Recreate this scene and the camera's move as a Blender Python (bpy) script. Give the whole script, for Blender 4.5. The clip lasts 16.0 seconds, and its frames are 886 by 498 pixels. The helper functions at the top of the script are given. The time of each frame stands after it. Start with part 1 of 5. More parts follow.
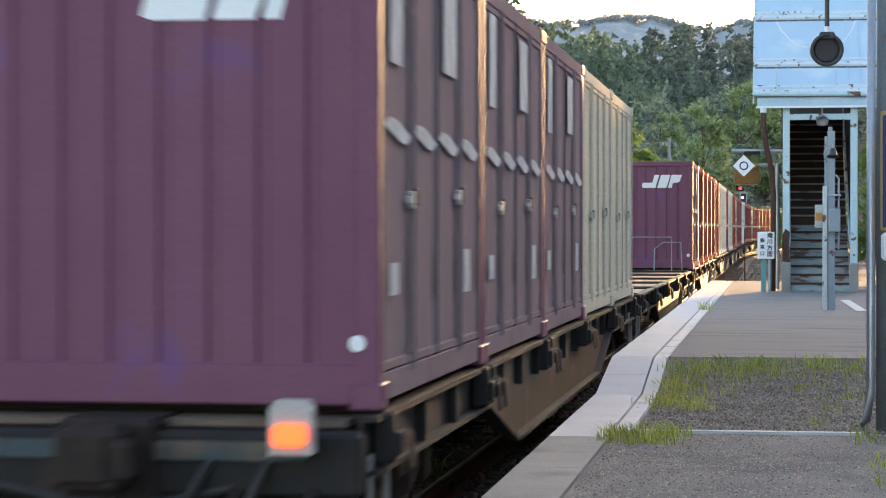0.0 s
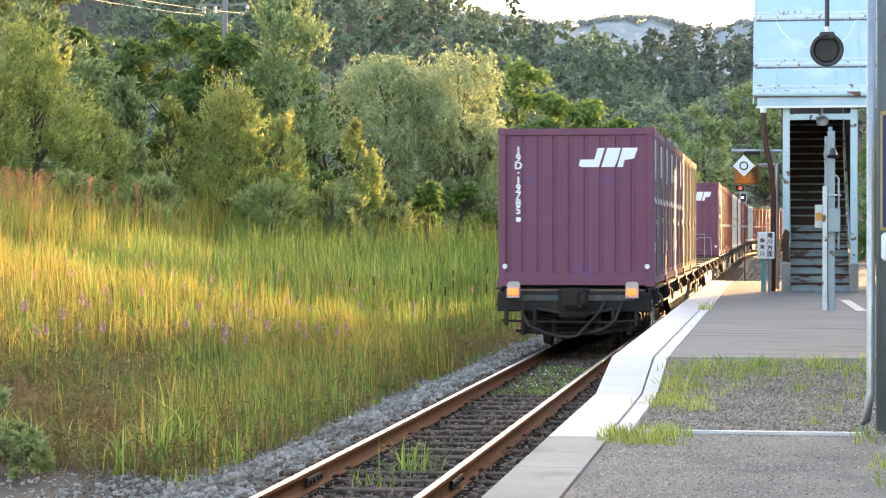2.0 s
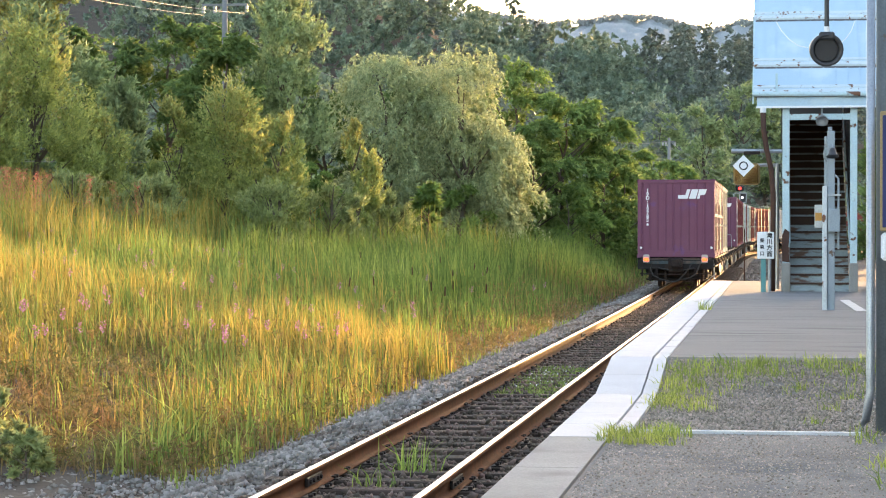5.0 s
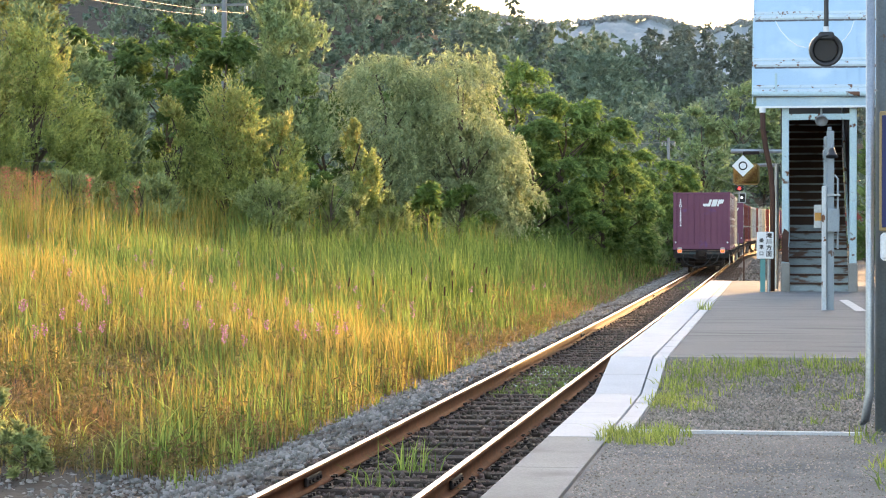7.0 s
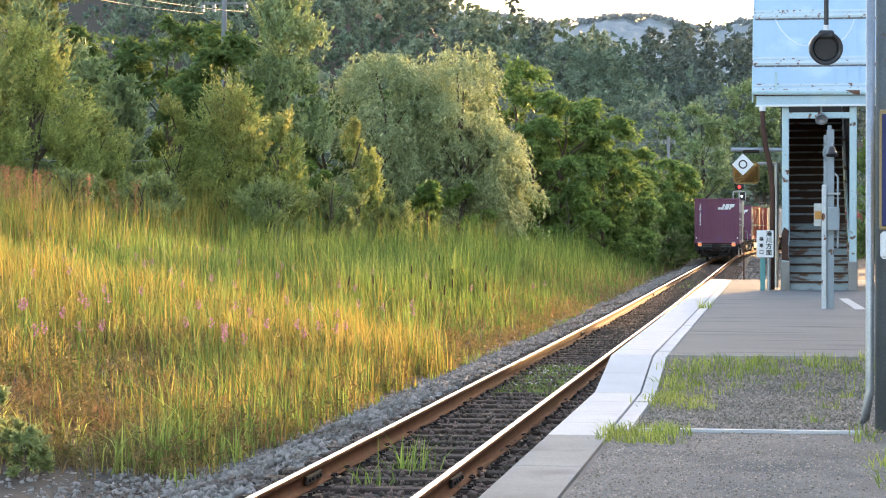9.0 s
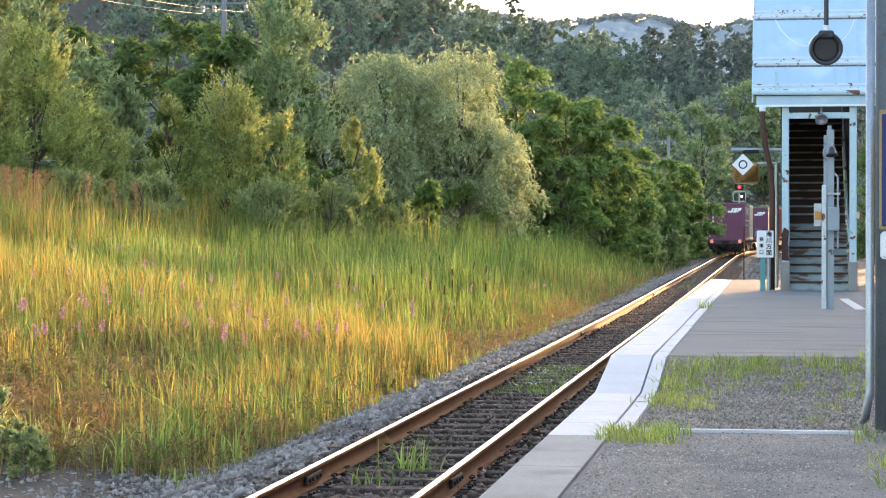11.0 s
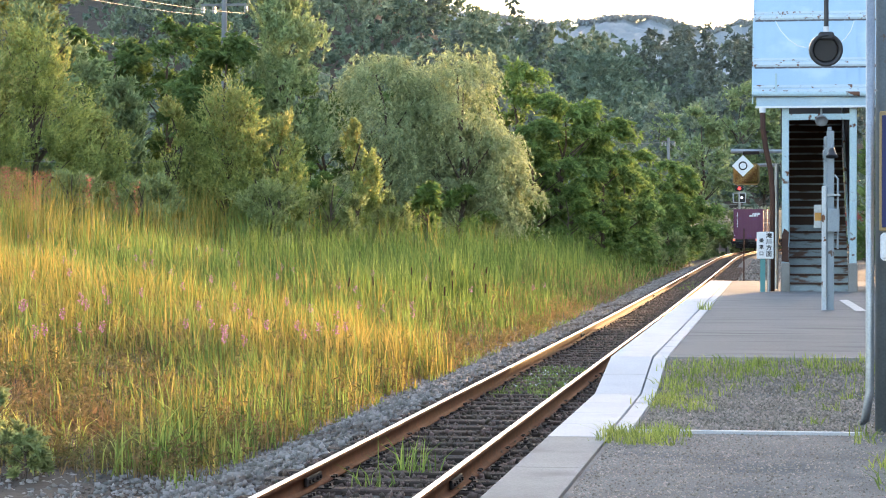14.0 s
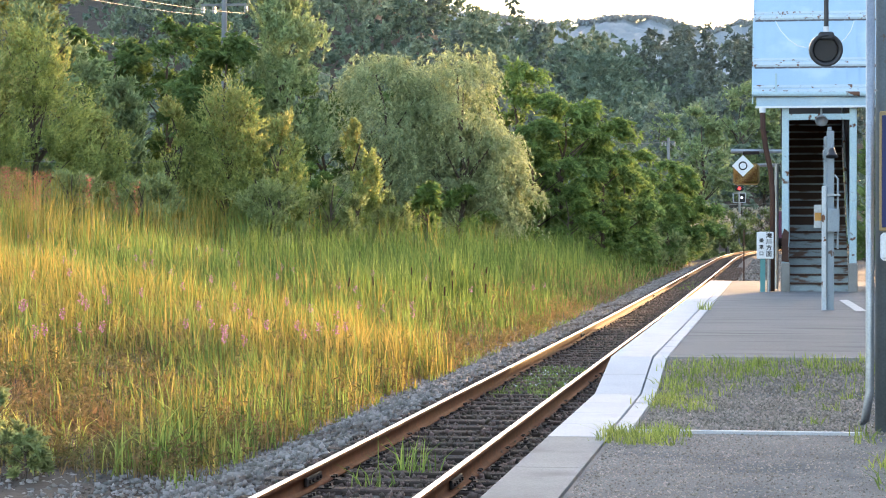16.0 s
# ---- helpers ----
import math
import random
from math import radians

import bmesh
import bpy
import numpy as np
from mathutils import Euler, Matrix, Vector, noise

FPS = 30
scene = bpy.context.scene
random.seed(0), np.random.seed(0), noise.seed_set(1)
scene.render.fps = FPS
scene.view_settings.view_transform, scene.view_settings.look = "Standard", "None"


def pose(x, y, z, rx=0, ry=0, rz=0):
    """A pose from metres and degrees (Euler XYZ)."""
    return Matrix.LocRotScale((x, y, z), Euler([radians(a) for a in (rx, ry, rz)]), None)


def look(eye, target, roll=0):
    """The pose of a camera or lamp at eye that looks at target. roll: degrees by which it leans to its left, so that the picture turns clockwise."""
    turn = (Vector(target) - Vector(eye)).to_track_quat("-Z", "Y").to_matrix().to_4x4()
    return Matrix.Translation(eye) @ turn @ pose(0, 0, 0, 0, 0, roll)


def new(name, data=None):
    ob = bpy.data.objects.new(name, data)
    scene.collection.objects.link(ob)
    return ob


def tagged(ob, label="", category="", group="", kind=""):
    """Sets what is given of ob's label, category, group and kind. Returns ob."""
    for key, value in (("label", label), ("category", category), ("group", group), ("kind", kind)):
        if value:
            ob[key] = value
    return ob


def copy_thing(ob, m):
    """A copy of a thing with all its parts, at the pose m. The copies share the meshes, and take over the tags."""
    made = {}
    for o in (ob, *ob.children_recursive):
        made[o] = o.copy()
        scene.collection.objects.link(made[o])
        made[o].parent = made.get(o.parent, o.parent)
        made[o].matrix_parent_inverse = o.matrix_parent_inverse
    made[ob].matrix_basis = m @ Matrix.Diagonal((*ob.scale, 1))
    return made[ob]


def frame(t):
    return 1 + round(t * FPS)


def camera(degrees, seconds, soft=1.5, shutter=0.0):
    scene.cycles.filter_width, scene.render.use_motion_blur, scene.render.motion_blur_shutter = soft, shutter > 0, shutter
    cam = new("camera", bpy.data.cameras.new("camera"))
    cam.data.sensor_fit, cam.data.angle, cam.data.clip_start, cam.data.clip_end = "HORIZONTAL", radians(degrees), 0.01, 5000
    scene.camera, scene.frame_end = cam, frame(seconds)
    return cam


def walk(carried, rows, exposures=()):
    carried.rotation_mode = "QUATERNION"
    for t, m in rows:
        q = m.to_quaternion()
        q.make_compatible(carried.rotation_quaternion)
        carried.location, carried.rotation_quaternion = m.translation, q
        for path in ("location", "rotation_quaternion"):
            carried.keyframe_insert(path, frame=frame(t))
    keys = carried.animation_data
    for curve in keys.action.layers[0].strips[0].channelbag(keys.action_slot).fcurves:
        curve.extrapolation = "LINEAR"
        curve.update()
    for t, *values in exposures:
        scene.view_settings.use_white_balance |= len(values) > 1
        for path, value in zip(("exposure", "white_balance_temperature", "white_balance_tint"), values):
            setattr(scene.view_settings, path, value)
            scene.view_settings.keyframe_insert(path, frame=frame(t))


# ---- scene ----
H = 1.85
cam = camera(22.75, 16.0, soft=1.05, shutter=0.5)


def held(dyaw, dtilt):
    return pose(0, 0, H, 89.574 + dtilt, 0, 8.56 + dyaw)


walk(cam, [(0.0, held(0, 0)), (4.2, held(0, 0)), (6.3, held(-0.022, 0)), (8.0, held(-0.022, 0)),
           (9.0, held(-0.022, -0.037)), (11.4, held(-0.022, -0.030)), (12.5, held(-0.022, 0)), (16.0, held(-0.022, 0))],
     [(0.0, 2.38, 6750, 19), (1.0, 2.70, 7000, 19), (2.0, 2.88, 7100, 19), (3.0, 2.80, 7100, 19), (4.5, 2.68, 7050, 19), (6.5, 2.60, 6900, 19), (9.0, 2.58, 6700, 19), (12.5, 2.58, 6480, 19), (16.0, 2.58, 6450, 19)])

# ---- light: low evening sun ahead and to the right, clear sky ----
SUN_AZ, SUN_EL = radians(13.5), radians(4.8)
SUN_DIR = Vector((math.sin(SUN_AZ) * math.cos(SUN_EL), math.cos(SUN_AZ) * math.cos(SUN_EL), math.sin(SUN_EL)))
world = bpy.data.worlds.new("evening_sky")
scene.world = world
world.use_nodes = True
wn = world.node_tree.nodes
sky = wn.new("ShaderNodeTexSky")
sky.sky_type = "NISHITA"
sky.sun_disc = False
sky.sun_elevation, sky.sun_rotation = radians(9), SUN_AZ
sky.air_density, sky.dust_density, sky.ozone_density = 1.0, 1.5, 1.0
wn["Background"].inputs["Strength"].default_value = 0.15
world.node_tree.links.new(sky.outputs[0], wn["Background"].inputs["Color"])
sun = new("sun", bpy.data.lights.new("sun", "SUN"))
sun.data.energy, sun.data.angle, sun.data.color = 2.15, radians(0.6), (1.0, 0.62, 0.27)
sun.matrix_world = look(SUN_DIR * 300, (0, 0, 0))


# ---- materials ----
def material(name, color, rough=0.7, metal=0.0, second=None, scale=6.0, amount=0.5, fine=60.0, bump=0.15, bump_dist=0.01,
             stain=None, stain_scale=1.2, stain_low=0.55, stain_high=0.7, island=0.0, per_object=0.0, translucent=0.0, spec=0.3,
             stretch=(1, 1, 1), emission=None, glow=0.0):
    m = bpy.data.materials.new(name)
    m.use_nodes = True
    nt = m.node_tree
    n, link = nt.nodes, nt.links.new
    bsdf = n["Principled BSDF"]
    bsdf.inputs["Roughness"].default_value = rough
    bsdf.inputs["Metallic"].default_value = metal
    bsdf.inputs["Specular IOR Level"].default_value = spec
    tc = n.new("ShaderNodeTexCoord")
    mp = n.new("ShaderNodeMapping")
    mp.inputs["Scale"].default_value = stretch
    link(tc.outputs["Object"], mp.inputs["Vector"])
    second = second or tuple(c * 0.6 for c in color)

    def noise_tex(s, detail=5):
        t = n.new("ShaderNodeTexNoise")
        t.inputs["Scale"].default_value, t.inputs["Detail"].default_value = s, detail
        link(mp.outputs[0], t.inputs["Vector"])
        return t.outputs["Fac"]

    def ramp(f, lo, hi):
        r = n.new("ShaderNodeMapRange")
        r.inputs["From Min"].default_value, r.inputs["From Max"].default_value = lo, hi
        link(f, r.inputs["Value"])
        return r.outputs[0]

    def mix(f, a, b):
        x = n.new("ShaderNodeMix")
        x.data_type = "RGBA"
        if isinstance(f, float):
            x.inputs["Factor"].default_value = f
        else:
            link(f, x.inputs["Factor"])
        for key, v in (("A", a), ("B", b)):
            sock = [i for i in x.inputs if i.name == key and i.type == "RGBA"][0]
            if isinstance(v, tuple):
                sock.default_value = (*v, 1)
            else:
                link(v, sock)
        return [o for o in x.outputs if o.type == "RGBA"][0]

    def mul(f, k):
        x = n.new("ShaderNodeMath")
        x.operation = "MULTIPLY"
        link(f, x.inputs[0])
        x.inputs[1].default_value = k
        return x.outputs[0]

    big, small = noise_tex(scale), noise_tex(fine, 3)
    c = mix(mul(ramp(big, 0.35, 0.65), amount), color, second)
    c = mix(mul(ramp(small, 0.4, 0.7), amount * 0.6), c, tuple(0.5 * v for v in second))
    if island or per_object:
        info = n.new("ShaderNodeNewGeometry") if island else n.new("ShaderNodeObjectInfo")
        f = info.outputs["Random Per Island"] if island else info.outputs["Random"]
        hsv = n.new("ShaderNodeHueSaturation")
        k = island or per_object
        r = n.new("ShaderNodeMapRange")
        r.inputs["To Min"].default_value, r.inputs["To Max"].default_value = 1 - k, 1 + k
        link(f, r.inputs["Value"])
        link(r.outputs[0], hsv.inputs["Value"])
        h = n.new("ShaderNodeMapRange")
        h.inputs["To Min"].default_value, h.inputs["To Max"].default_value = 0.5 + k * 0.05, 0.5 - k * 0.05
        link(f, h.inputs["Value"])
        link(h.outputs[0], hsv.inputs["Hue"])
        link(c, hsv.inputs["Color"])
        c = hsv.outputs[0]
    if stain:
        c = mix(ramp(noise_tex(stain_scale, 8), stain_low, stain_high), c, stain)
    link(c, bsdf.inputs["Base Color"])
    if bump:
        b = n.new("ShaderNodeBump")
        b.inputs["Strength"].default_value, b.inputs["Distance"].default_value = bump, bump_dist
        link(small, b.inputs["Height"])
        link(b.outputs[0], bsdf.inputs["Normal"])
    if emission:
        bsdf.inputs["Emission Color"].default_value = (*emission, 1)
        bsdf.inputs["Emission Strength"].default_value = glow
    if translucent:
        tr = n.new("ShaderNodeBsdfTranslucent")
        link(c, tr.inputs["Color"])
        ms = n.new("ShaderNodeMixShader")
        ms.inputs[0].default_value = translucent
        link(bsdf.outputs[0], ms.inputs[1])
        link(tr.outputs[0], ms.inputs[2])
        link(ms.outputs[0], n["Material Output"].inputs["Surface"])
    return m


M = dict(
    soil=material("field_soil", (0.115, 0.088, 0.062), 0.95, second=(0.075, 0.056, 0.042), scale=0.8, fine=15, bump=0.5, bump_dist=0.03),
    ballast=material("ballast_stone", (0.31, 0.28, 0.245), 0.9, second=(0.17, 0.145, 0.125), scale=2.5, fine=30, bump=0.3, island=0.45, stain=(0.10, 0.065, 0.045), stain_scale=0.5),
    brown_ballast=material("rust_stained_ballast", (0.165, 0.118, 0.088), 0.92, second=(0.075, 0.055, 0.045), scale=1.5, fine=30, bump=0.3, island=0.5, stain=(0.09, 0.055, 0.04), stain_scale=0.7),
    ballast_bed=material("ballast_bed", (0.12, 0.105, 0.095), 0.95, second=(0.07, 0.06, 0.05), scale=12, fine=40, bump=0.9, bump_dist=0.03),
    sleeper=material("tarred_timber", (0.058, 0.040, 0.030), 0.9, second=(0.10, 0.072, 0.054), scale=4, fine=40, bump=0.6, per_object=0.3, stretch=(1, 6, 6)),
    rail_web=material("rusty_rail_steel", (0.145, 0.052, 0.021), 0.85, metal=0.0, spec=0.1, second=(0.065, 0.028, 0.016), scale=8, fine=60, bump=0.2),
    rail_top=material("polished_rail_head", (0.48, 0.45, 0.42), 0.38, metal=0.9, second=(0.36, 0.33, 0.30), scale=4, amount=0.3, bump=0.03),
    iron=material("dark_rusty_iron", (0.024, 0.019, 0.018), 0.75, metal=0.3, second=(0.06, 0.036, 0.026), scale=9, bump=0.3),
    concrete=material("weathered_concrete", (0.36, 0.345, 0.32), 0.9, second=(0.25, 0.24, 0.22), scale=1.6, fine=70, bump=0.25, stain=(0.17, 0.16, 0.14), stain_scale=0.9),
    white_edge=material("white_painted_edge", (0.62, 0.615, 0.61), 0.8, second=(0.53, 0.525, 0.52), scale=2.5, amount=0.6, fine=90, bump=0.12, stain=(0.45, 0.44, 0.42), stain_scale=3, stain_low=0.64, stain_high=0.8),
    asphalt=material("old_asphalt", (0.20, 0.195, 0.19), 0.92, second=(0.28, 0.27, 0.26), scale=1.0, fine=160, bump=0.5, stain=(0.13, 0.128, 0.125), stain_scale=1.7, stretch=(0.35, 1.5, 1)),
    rough_asphalt=material("crumbling_asphalt", (0.34, 0.30, 0.265), 0.95, second=(0.19, 0.168, 0.152), scale=1.5, fine=110, bump=0.9, bump_dist=0.02, stain=(0.17, 0.165, 0.16), stain_scale=0.9),
    gravel=material("platform_gravel", (0.47, 0.39, 0.315), 0.92, second=(0.22, 0.175, 0.14), scale=5, fine=40, bump=0.3, island=0.5),
    sky_blue=material("faded_sky_blue_sheet", (0.43, 0.585, 0.69), 0.5, second=(0.50, 0.64, 0.72), scale=1.3, fine=50, bump=0.05, stain=(0.55, 0.66, 0.70), stain_scale=1.4),
    pale_blue=material("flaking_pale_blue_paint", (0.47, 0.63, 0.68), 0.6, second=(0.55, 0.68, 0.70), scale=3, fine=40, bump=0.25, stain=(0.15, 0.07, 0.04), stain_scale=4.0, stain_low=0.62, stain_high=0.66),
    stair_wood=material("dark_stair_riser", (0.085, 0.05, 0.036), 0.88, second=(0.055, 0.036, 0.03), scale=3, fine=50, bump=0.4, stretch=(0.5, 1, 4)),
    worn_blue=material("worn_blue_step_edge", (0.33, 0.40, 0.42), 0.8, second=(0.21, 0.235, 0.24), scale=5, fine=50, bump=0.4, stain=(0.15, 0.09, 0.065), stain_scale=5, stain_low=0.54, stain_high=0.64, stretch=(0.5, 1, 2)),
    stair_tread=material("worn_stair_tread", (0.30, 0.26, 0.22), 0.85, second=(0.18, 0.15, 0.13), scale=4, bump=0.3),
    # the covered stair's inner shade is put into this near-black
    dark_wall=material("shade_dark_lining", (0.06, 0.06, 0.06), 0.9, second=(0.09, 0.085, 0.08), scale=2),
    ridge_white=material("pale_flaking_ridge_paint", (0.60, 0.68, 0.71), 0.6, second=(0.50, 0.60, 0.64), scale=4, fine=60, bump=0.2, stain=(0.20, 0.10, 0.06), stain_scale=9, stain_low=0.60, stain_high=0.66),
    rust_pipe=material("rust_brown_pipe", (0.10, 0.05, 0.035), 0.7, metal=0.2, second=(0.06, 0.035, 0.03), scale=6, bump=0.3),
    zinc=material("galvanised_steel", (0.42, 0.44, 0.46), 0.42, metal=0.7, second=(0.30, 0.32, 0.34), scale=8, fine=70, bump=0.06),
    grey_paint=material("grey_blue_paint", (0.34, 0.39, 0.42), 0.55, second=(0.27, 0.31, 0.33), scale=4, fine=60, bump=0.1, stain=(0.14, 0.09, 0.06), stain_scale=5, stain_low=0.66, stain_high=0.7),
    dull_post=material("dull_dark_grey_paint", (0.15, 0.175, 0.19), 0.6, second=(0.11, 0.125, 0.135), scale=4, fine=60, bump=0.1, stain=(0.13, 0.08, 0.05), stain_scale=5, stain_low=0.66, stain_high=0.7),
    peeling=material("peeling_white_timber", (0.66, 0.68, 0.68), 0.8, second=(0.52, 0.54, 0.54), scale=5, fine=50, bump=0.4, stain=(0.20, 0.09, 0.05), stain_scale=7, stain_low=0.58, stain_high=0.62),
    white=material("white_enamel", (0.82, 0.83, 0.84), 0.4, second=(0.72, 0.73, 0.74), scale=5, amount=0.3, bump=0.03),
    faded_white=material("faded_white_print", (0.66, 0.66, 0.66), 0.8, second=(0.44, 0.43, 0.43), scale=5, amount=0.6, spec=0.0, bump=0.03),
    black=material("black_paint", (0.02, 0.02, 0.022), 0.5, second=(0.04, 0.038, 0.036), scale=8, bump=0.1),
    lamp_iron=material("dark_grey_lamp_housing", (0.055, 0.055, 0.06), 0.42, metal=0.3, second=(0.09, 0.085, 0.08), scale=10, bump=0.1),
    lens=material("dusty_lamp_glass", (0.035, 0.035, 0.04), 0.3, second=(0.06, 0.055, 0.05), scale=5, bump=0.02, spec=0.6),
    mirror=material("amber_tinted_mirror", (0.62, 0.45, 0.20), 0.06, metal=1.0, second=(0.55, 0.40, 0.17), amount=0.3, bump=0.0),
    navy=material("navy_enamel", (0.02, 0.028, 0.11), 0.4, second=(0.03, 0.04, 0.14), scale=5, amount=0.3, bump=0.02),
    ochre=material("ochre_frame", (0.42, 0.30, 0.14), 0.6, second=(0.32, 0.22, 0.10), scale=6),
    teal=material("faded_teal_paint", (0.10, 0.30, 0.30), 0.7, second=(0.16, 0.34, 0.33), scale=6, bump=0.2),
    orange=material("orange_notice", (0.55, 0.27, 0.07), 0.6, amount=0.3),
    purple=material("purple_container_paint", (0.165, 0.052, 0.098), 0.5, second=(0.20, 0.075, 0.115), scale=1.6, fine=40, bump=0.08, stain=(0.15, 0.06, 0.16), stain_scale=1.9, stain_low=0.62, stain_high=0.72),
    side_purple=material("grey_purple_side_paint", (0.27, 0.20, 0.21), 0.85, spec=0.0, second=(0.33, 0.265, 0.265), scale=1.8, fine=40, bump=0.08, stain=(0.13, 0.07, 0.06), stain_scale=2.2, stain_low=0.62, stain_high=0.75, stretch=(1, 1, 0.3)),
    red_brown=material("red_brown_container_paint", (0.24, 0.07, 0.065), 0.85, spec=0.0, second=(0.28, 0.10, 0.08), scale=1.6, fine=40, bump=0.08, stain=(0.12, 0.05, 0.04), stain_scale=2.0),
    cream=material("cream_container_paint", (0.66, 0.61, 0.48), 0.85, spec=0.0, second=(0.56, 0.50, 0.38), scale=1.7, fine=40, bump=0.06, stain=(0.30, 0.20, 0.11), stain_scale=2.6, stain_low=0.62, stain_high=0.75),
    pale_grey=material("light_grey_container_paint", (0.60, 0.62, 0.62), 0.85, spec=0.0, second=(0.50, 0.51, 0.50), scale=1.7, bump=0.06, stain=(0.28, 0.24, 0.20), stain_scale=2.6),
    wagon=material("grimy_wagon_steel", (0.018, 0.017, 0.018), 0.75, metal=0.1, second=(0.03, 0.024, 0.02), scale=3, fine=45, bump=0.2, stain=(0.055, 0.034, 0.024), stain_scale=2.5),
    wagon_blue=material("grey_blue_wagon_paint", (0.05, 0.07, 0.075), 0.6, second=(0.035, 0.042, 0.042), scale=3, bump=0.1, stain=(0.15, 0.10, 0.07), stain_scale=3),
    wheel=material("worn_wheel_steel", (0.09, 0.07, 0.06), 0.6, metal=0.5, second=(0.06, 0.045, 0.04), scale=5),
    rubber=material("black_rubber_hose", (0.025, 0.024, 0.024), 0.6, second=(0.05, 0.045, 0.04), scale=8),
    lamp_case=material("grubby_white_lamp_case", (0.46, 0.45, 0.42), 0.6, second=(0.34, 0.32, 0.29), scale=9, bump=0.1),
    gap_strip=material("black_gap_strip", (0.035, 0.03, 0.032), 0.8, spec=0.0, second=(0.06, 0.045, 0.045), scale=5),
    deck=material("rusty_deck_plate", (0.17, 0.12, 0.09), 0.7, metal=0.2, second=(0.10, 0.07, 0.055), scale=4, bump=0.3),
    tail=material("glowing_tail_lamp", (0.6, 0.05, 0.02), 0.3, amount=0.0, bump=0.0, emission=(1.0, 0.13, 0.03), glow=0.55),
    signal_red=material("lit_red_signal", (0.5, 0.02, 0.02), 0.3, amount=0.0, bump=0.0, emission=(1.0, 0.05, 0.04), glow=0.6),
    signal_white=material("lit_white_signal", (0.8, 0.8, 0.8), 0.3, amount=0.0, bump=0.0, emission=(0.9, 0.95, 1.0), glow=0.4),
    wire=material("pale_overhead_wire", (0.40, 0.36, 0.34), 0.7, metal=0.0, amount=0.3, bump=0.0),
    pole=material("concrete_pole", (0.22, 0.225, 0.225), 0.85, second=(0.16, 0.165, 0.165), scale=2, bump=0.1),
    ceramic=material("white_insulator", (0.42, 0.41, 0.40), 0.4, amount=0.2, bump=0.0),
    bark=material("tree_bark", (0.12, 0.095, 0.07), 0.95, second=(0.07, 0.055, 0.045), scale=6, fine=40, bump=0.8, bump_dist=0.02, stretch=(1, 1, 0.25)),
    wall=material("weathered_board_wall", (0.34, 0.33, 0.31), 0.85, second=(0.24, 0.23, 0.21), scale=1.5, bump=0.2, stretch=(1, 1, 5)),
    roof=material("dark_roof_sheet", (0.12, 0.13, 0.15), 0.6, second=(0.16, 0.13, 0.12), scale=1.0, bump=0.1),
)


def leaf_material(name, color, second, translucent=0.42, island=0.45, scale=0.35):
    return material(name, color, 0.6, second=second, scale=scale, amount=0.9, fine=3.0, bump=0.0, island=island, translucent=translucent, spec=0.12)


